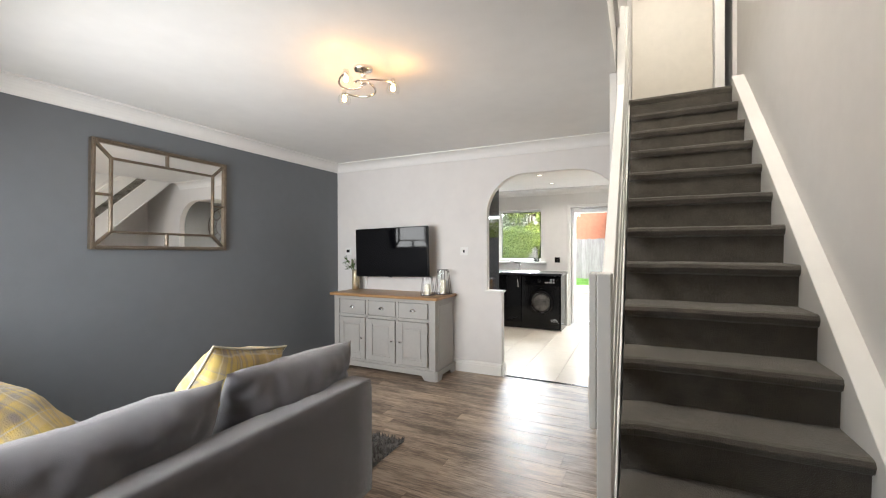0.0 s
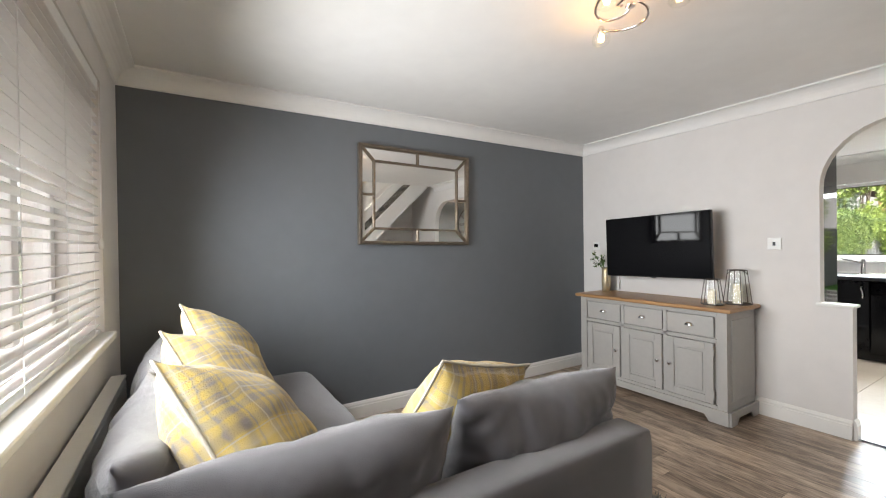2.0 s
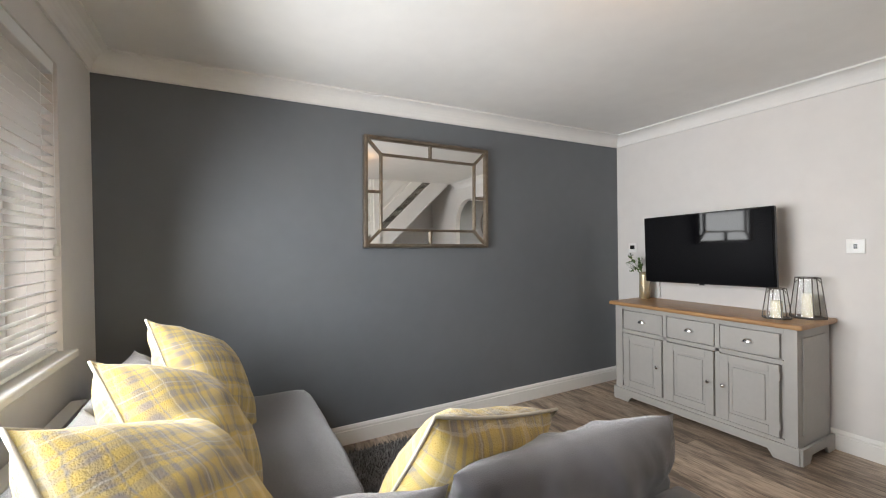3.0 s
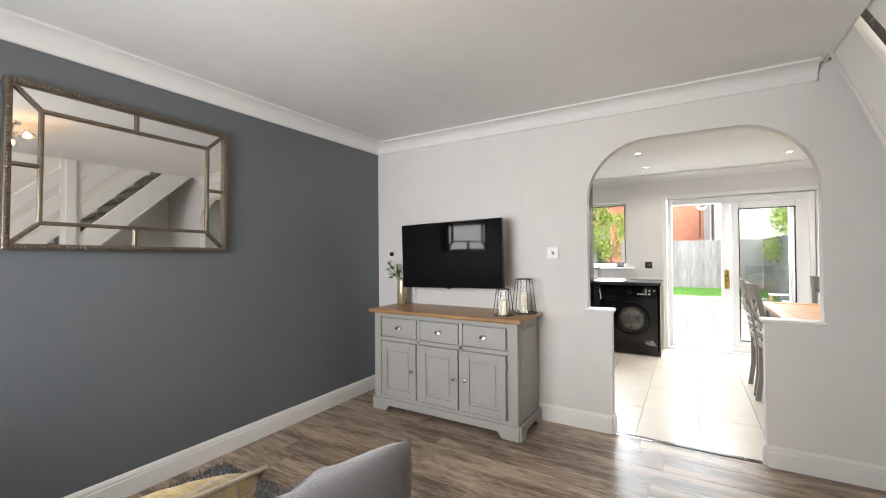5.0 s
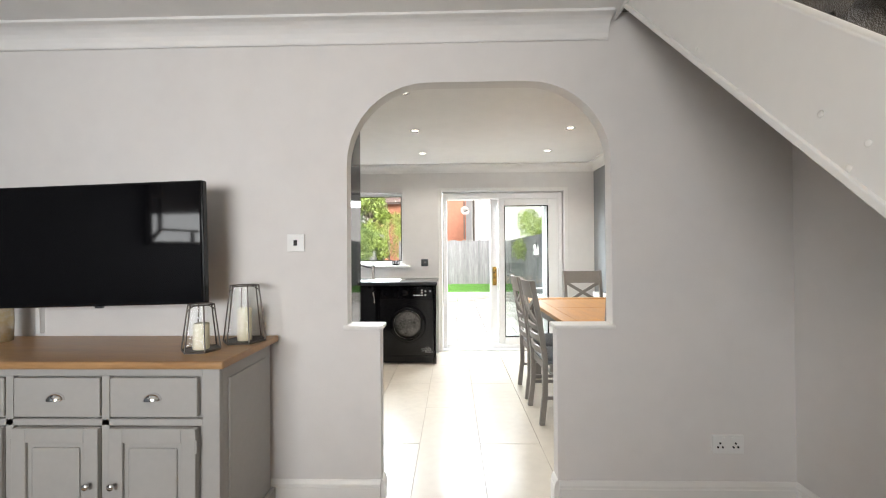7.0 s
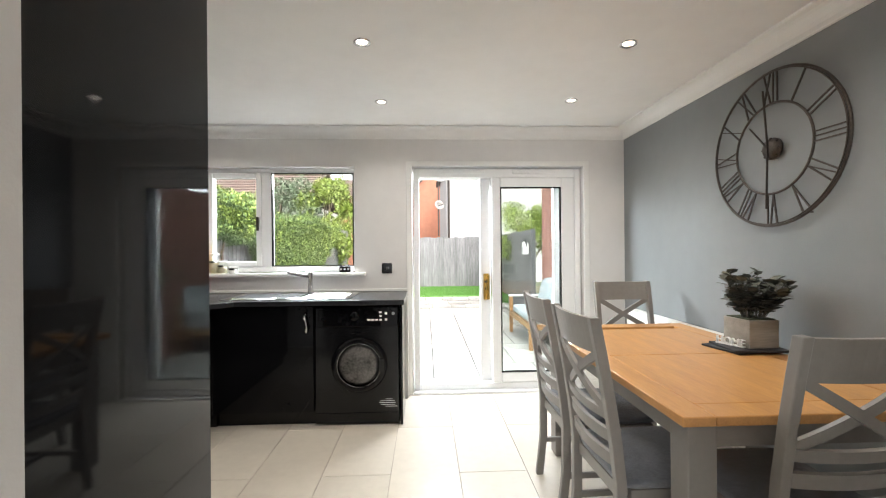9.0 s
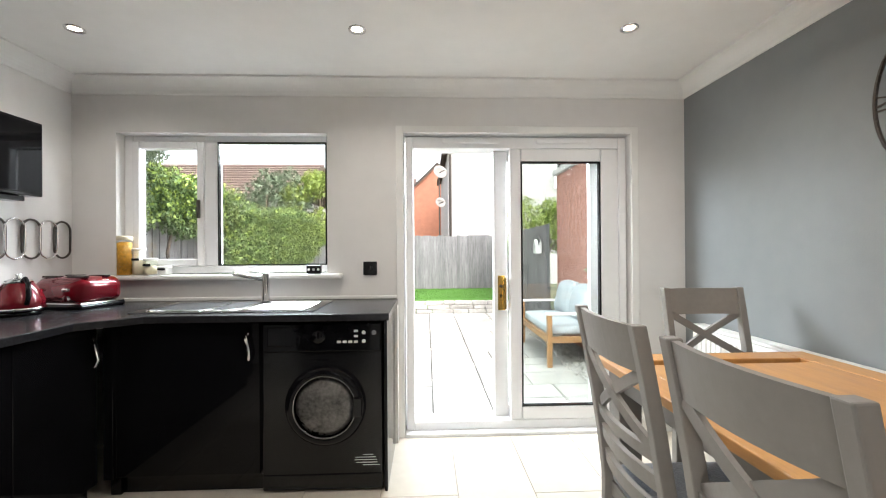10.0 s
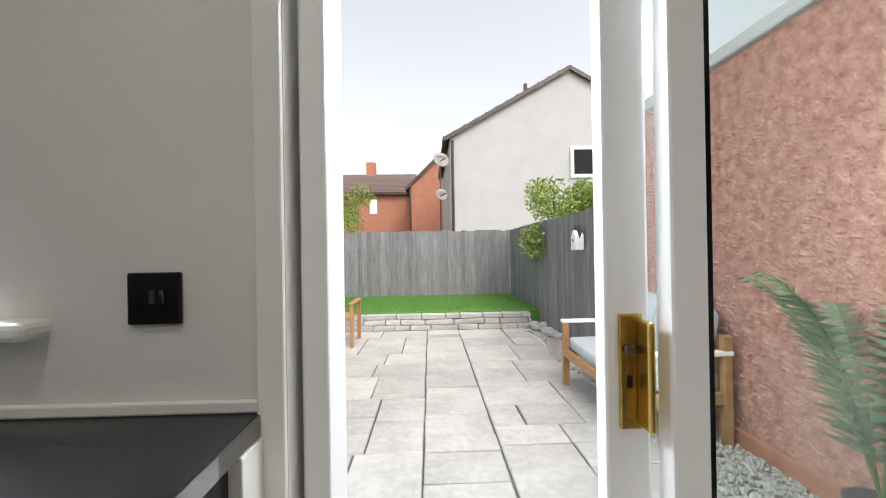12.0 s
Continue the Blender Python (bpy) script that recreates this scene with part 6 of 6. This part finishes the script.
for i in range(6):
    part("seat_slat", box(0.05, 0.58, 0.02 + i * 0.095, 0.10 + i * 0.095, 0.36, 0.385, 0.003), TEAK, ga)
bh = thing("bird_box", "small pale bird box on the fence", "bird box", pose(1.79, 10.05, 1.15, 0, 0, 0))
part("box", prism([(-0.07, 0), (0.07, 0), (0.07, 0.16), (0, 0.23), (-0.07, 0.16)], 0.10, "x", -0.10, 0.003), PLASTICW, bh)
part("entrance", lathe([(0.018, 0), (0.018, 0.004)], 14), BLACK, bh, m=pose(-0.100, 0, 0.11, 0, -90, 0))
part("roof", bar((-0.05, -0.09, 0.155), (-0.05, 0.0, 0.245), 0.012, 0.14), SLATE, bh)
part("roof", bar((-0.05, 0.09, 0.155), (-0.05, 0.0, 0.245), 0.012, 0.14), SLATE, bh)

# potted palm by the roughcast wall
pm = thing("palm", "feathery green palm standing by the roughcast wall", "palm", pose(1.72, 6.86, PZ) @ Matrix.Diagonal((0.85, 0.85, 1.1, 1)))
part("pot", lathe([(0.10, 0), (0.13, 0.22), (0.135, 0.25), (0.12, 0.25)], 24), SLATE, pm, smooth=True)
rng = random.Random(17)
for i in range(13):
    a = 2 * math.pi * i / 13 + rng.uniform(-0.2, 0.2)
    L, lift = rng.uniform(0.38, 0.60), rng.uniform(0.35, 0.95)
    pts = [Vector((L * u * math.cos(a) * 0.8, L * u * math.sin(a), 0.25 + 0.55 * u + lift * u - 0.75 * lift * u * u)) for u in [k / 9 for k in range(10)]]
    fr = part("frond", tube(pts, 0.004, 5), LEAF, pm)
    b = bmesh.new()
    for k in range(2, 10):
        for f in (0.0, 0.5):
            c = pts[k].lerp(pts[max(k - 1, 0)], f)
            d_ = (pts[k] - pts[k - 1]).normalized()
            sd = d_.cross(Vector((0, 0, 1))).normalized()
            for s in (-1, 1):
                tip = c + (sd * s * 0.16 + d_ * 0.10 + Vector((0, 0, -0.05))) * (1.1 - k * 0.06)
                w_ = d_ * 0.016
                b.faces.new([b.verts.new(p) for p in (c - w_, c + w_, tip)])
    part("leaflets", b, LEAFG, fr)

# ---- neighbouring houses ----
def gable_house(name, label, m, w, depth, eave, apex, wall, roof, windows=()):
    """Its gable end lies on y = 0 from x = 0 to w and looks along -y."""
    t = thing(name, label, "house", m)
    part("wall", prism([(0, -0.4), (w, -0.4), (w, eave), (w / 2, apex), (0, eave)], depth, "y", 0.0), wall, t)
    sl_ = math.hypot(w / 2, apex - eave)
    for s in (0, 1):
        x0, x1 = (-0.22, w / 2) if s == 0 else (w + 0.22, w / 2)
        drop = (apex - eave) / (w / 2) * 0.22
        b = prism([(x0, eave - drop + 0.02), (x1, apex + 0.02), (x1, apex + 0.14), (x0, eave - drop + 0.14)], depth + 0.2, "y", -0.10)
        ro = part("roof", b, roof, t)
        rows_ = 12
        for i in range(rows_):
            u = i / rows_
            xa, za = x0 + (x1 - x0) * u, eave - drop + 0.14 + (apex - eave + drop) * u
            part("tile_course", box(-0.02, 0.02, -0.1, depth + 0.1, 0, 0.03), roof, ro, m=pose(xa, 0, za, 0, 0, 0))
        part("barge_board", bar((x0, -0.12, eave - drop + 0.05), (x1, -0.12, apex + 0.05), 0.03, 0.14), IRON, t)
    for a, b_, c, e in windows:
        wi = part("window", box(a, b_, -0.03, 0.01, c, e), SCREEN, t, "dark glazed window")
        for p, q, r_, s_ in ((a - 0.12, a, c - 0.12, e + 0.12), (b_, b_ + 0.12, c - 0.12, e + 0.12), (a, b_, c - 0.12, c), (a, b_, e, e + 0.12)):
            part("window_frame", box(p, q, -0.06, -0.002, r_, s_), UPVC, wi)
    return t


wh = gable_house("house", "white rendered two-storey house with a dark verge", pose(0.80, 20.0, 0), 8.76, 8.0, 5.20, 7.66, RENDERW, ROOF, [(4.50, 5.4, 3.85, 4.75)])
part("downpipe", tube([(0.10, -0.06, -0.2), (0.10, -0.06, 5.1)], 0.05, 8), IRON, wh)
for z, r_ in ((4.25, 0.28), (3.05, 0.21)):
    di = part("satellite_dish", lathe([(0.01, 0.0), (r_ * 0.6, 0.03), (r_, 0.10), (r_, 0.11), (r_ * 0.6, 0.045)], 20, cap=False), CHAIRP, wh, "grey satellite dish", smooth=True, m=pose(-0.36, -0.55, z, 70, 0, 20))
    part("dish_arm", tube([(0, 0, 0.02), (0.05, -0.1, 0.4)], 0.02, 6), IRON, di)
part("dish_pole", tube([(-0.36, -0.45, 1.8), (-0.36, -0.45, 4.4)], 0.03, 8), IRON, wh)
part("roof_vent", tube([(2.9, 0.5, 6.7), (2.9, 0.5, 7.35)], 0.07, 8), IRON, wh)
rh = gable_house("house", "red roughcast house with tiled roof", pose(-1.15, 30.0, 0), 3.6, 6.0, 5.05, 6.8, REDH, ROOF)
part("downpipe", tube([(0.06, -0.06, 0), (0.06, -0.06, 5.0)], 0.06, 8), IRON, rh)
rr = thing("house", "red roughcast terrace with a red tiled roof", "house", pose(-16.0, 34.0, 0))
part("wall", box(0, 15.0, 0, 7, -0.4, 5.2), REDH, rr)
ro = part("roof", prism([(-0.3, 5.1), (3.5, 7.0), (7.3, 5.1), (7.3, 5.25), (3.5, 7.2), (-0.3, 5.25)], 15.2, "x", -0.1), ROOF, rr)
for i in range(14):
    part("tile_course", box(-0.1, 15.1, -0.03, 0.03, 0, 0.04), ROOF, ro, m=pose(0, -0.3 + i * 0.27, 5.24 + i * 0.135))
part("window", box(11.9, 12.4, -0.03, 0.0, 3.8, 4.8), UPVC, rr, "pale window")
part("chimney", box(11.2, 11.9, 3.2, 3.9, 6.6, 8.1), REDH, rr)
nl = thing("house", "low brown-roofed house beyond the fence", "house", pose(-16.0, 17.0, 0))
part("wall", box(0, 11.6, 0, 6, -0.4, 3.0), RENDERW, nl)
ro = part("roof", prism([(-0.3, 2.9), (3.0, 4.5), (6.3, 2.9), (6.3, 3.05), (3.0, 4.7), (-0.3, 3.05)], 11.9, "x", -0.1), ROOF, nl)
for i in range(12):
    part("tile_course", box(-0.1, 11.8, -0.03, 0.03, 0, 0.04), ROOF, ro, m=pose(0, -0.3 + i * 0.27, 3.04 + i * 0.135))
fh = thing("house", "red brick house across the front garden", "house", pose(-9.0, -3.9, 0))
part("wall", box(0, 16, -6, 0, -0.4, 6.0), REDH, fh)
part("roof", prism([(-6.3, 5.9), (-3.0, 7.9), (0.3, 5.9), (0.3, 6.1), (-3.0, 8.1), (-6.3, 6.1)], 16.2, "x", -0.1), ROOF, fh)
for x in (1.5, 4.6, 8.6, 11.5):
    wi = part("window", box(x, x + 1.4, -0.01, 0.03, 0.9, 2.1), SCREEN, fh, "dark glazed window")
    part("window_frame", box(x - 0.1, x + 1.5, -0.005, 0.02, 0.8, 2.2), UPVC, wi)


# ---- floor pieces ----
floor_ob = bpy.data.objects["floor"]
rng = random.Random(4)
PW = 0.19
meshes = {}


def piece(name, w, d, h, material, parent, x, y, z, bev=0.002):
    """One rectangular piece that shares its mesh with those of the same size."""
    key = (name, round(w, 2), round(d, 2), round(h, 3))
    if key not in meshes:
        me = bpy.data.meshes.new(name)
        b = bmesh.new()
        vs = []
        for zz, s in ((0, 0), (h - bev, 0), (h, bev)):
            vs.append([b.verts.new(p) for p in ((s, s, zz), (w - s, s, zz), (w - s, d - s, zz), (s, d - s, zz))])
        for p, q in zip(vs, vs[1:]):
            for i in range(4):
                b.faces.new([p[i], p[(i + 1) % 4], q[(i + 1) % 4], q[i]])
        b.faces.new(vs[-1])
        b.to_mesh(me)
        b.free()
        me.materials.append(material)
        meshes[key] = me
    ob = new(name, meshes[key])
    ob.parent = parent
    ob.location = (x, y, z)
    return ob


y = DY + 0.005 - PW
while y > -2.1:
    x = LX - rng.uniform(0, 1.1)
    lo, hi = (LX, RX) if y > FY else (0.12, RX)
    while x < hi:
        a, b = max(x, lo), min(x + 1.28, hi)
        if b - a > 0.03:
            piece("plank", round(b - a, 2) - 0.0, PW - 0.0005, 0.012, LAM, floor_ob, a, y, -0.012, 0.0012)
        x += 1.28
    y -= PW
kitchen_ob = bpy.data.objects["floor_kitchen"]
TW, TL = 0.384, 1.2
x, col = -1.08 - 4 * TW, 0
while x < KR:
    y = DY + 0.04 - (0.6 if col % 2 else 0.0)
    a, b = max(x, KL), min(x + TW, KR)
    while y < KY:
        p, q = max(y, DY + 0.04), min(y + TL, KY)
        if q - p > 0.04 and b - a > 0.03:
            piece("tile", b - a - 0.003, q - p - 0.003, 0.006, TILE, kitchen_ob, a, p, -0.006, 0.0012)
        y += TL
    x += TW
    col += 1

# paving flags of the patio
patio_ob = bpy.data.objects["patio"]
rng = random.Random(12)


def lay(x0, x1, y0, y1):
    """Sandstone flags of mixed size over one strip; a wide course is cut at uneven places."""
    w, l = x1 - x0, y1 - y0
    if w > 0.85 or (w > 0.62 and rng.random() < 0.45):
        c = x0 + w * rng.choice((0.36, 0.45, 0.55, 0.64))
        lay(x0, c, y0, y1)
        lay(c, x1, y0, y1)
    elif l > 0.75 or (l > 0.5 and rng.random() < 0.5):
        c = y0 + l * rng.choice((0.4, 0.5, 0.6))
        lay(x0, x1, y0, c)
        lay(x0, x1, c, y1)
    else:
        o = piece("flagstone", w - 0.013, l - 0.013, 0.03, PAVE, patio_ob, x0 + rng.uniform(0.003, 0.008), y0 + rng.uniform(0.003, 0.008), PZ - 0.03 + rng.uniform(-0.003, 0.003), 0.006)
        o.rotation_euler = (rng.uniform(-0.003, 0.003), rng.uniform(-0.003, 0.003), rng.uniform(-0.007, 0.007))


for x0, x1 in ((-1.92, -0.03), (-0.03, 0.46), (0.46, 1.52)):
    y = 6.38
    while y < 11.80:
        b = min(y + rng.choice((0.45, 0.6, 0.75, 0.95)), 11.82)
        if 11.82 - b < 0.25:
            b = 11.82
        lay(x0, x1, y, b)
        y = b

# roughcast wall of the neighbouring outbuilding
bw = thing("outbuilding_wall", "pinkish red roughcast outbuilding wall with grey capping", "wall", pose(1.96, 0, 0))
part("core", box(0.012, 0.25, 6.36, 9.72, -0.4, 2.36), REDH, bw)
part("verge", box(-0.05, 0.28, 6.36, 9.76, 2.36, 2.45, 0.01), RENDERW, bw, "grey capping along the top")
part("plinth", box(-0.03, 0.02, 6.36, 9.72, -0.3, 0.02, 0.006), REDH, bw, "smooth reddish plinth strip")
ny, nz = 270, 190
verts, faces = [], []
for i in range(ny + 1):
    for j in range(nz + 1):
        yy, zz = 6.37 + 3.35 * i / ny, 0.02 + 2.34 * j / nz
        chip = noise.noise(Vector((yy * 38, zz * 46, 1))) + 0.6 * noise.noise(Vector((yy * 85, zz * 95, 7)))
        verts.append((0.004 - 0.017 * max(0.0, chip), yy, zz))
for i in range(ny):
    for j in range(nz):
        k = i * (nz + 1) + j
        faces.append((k, k + 1, k + nz + 2, k + nz + 1))
me = bpy.data.meshes.new("roughcast")
me.from_pydata(verts, [], faces)
me.materials.append(HARL)
o = new("roughcast", me)
o.parent = bw
tagged(o, "coarse stone-chip roughcast")
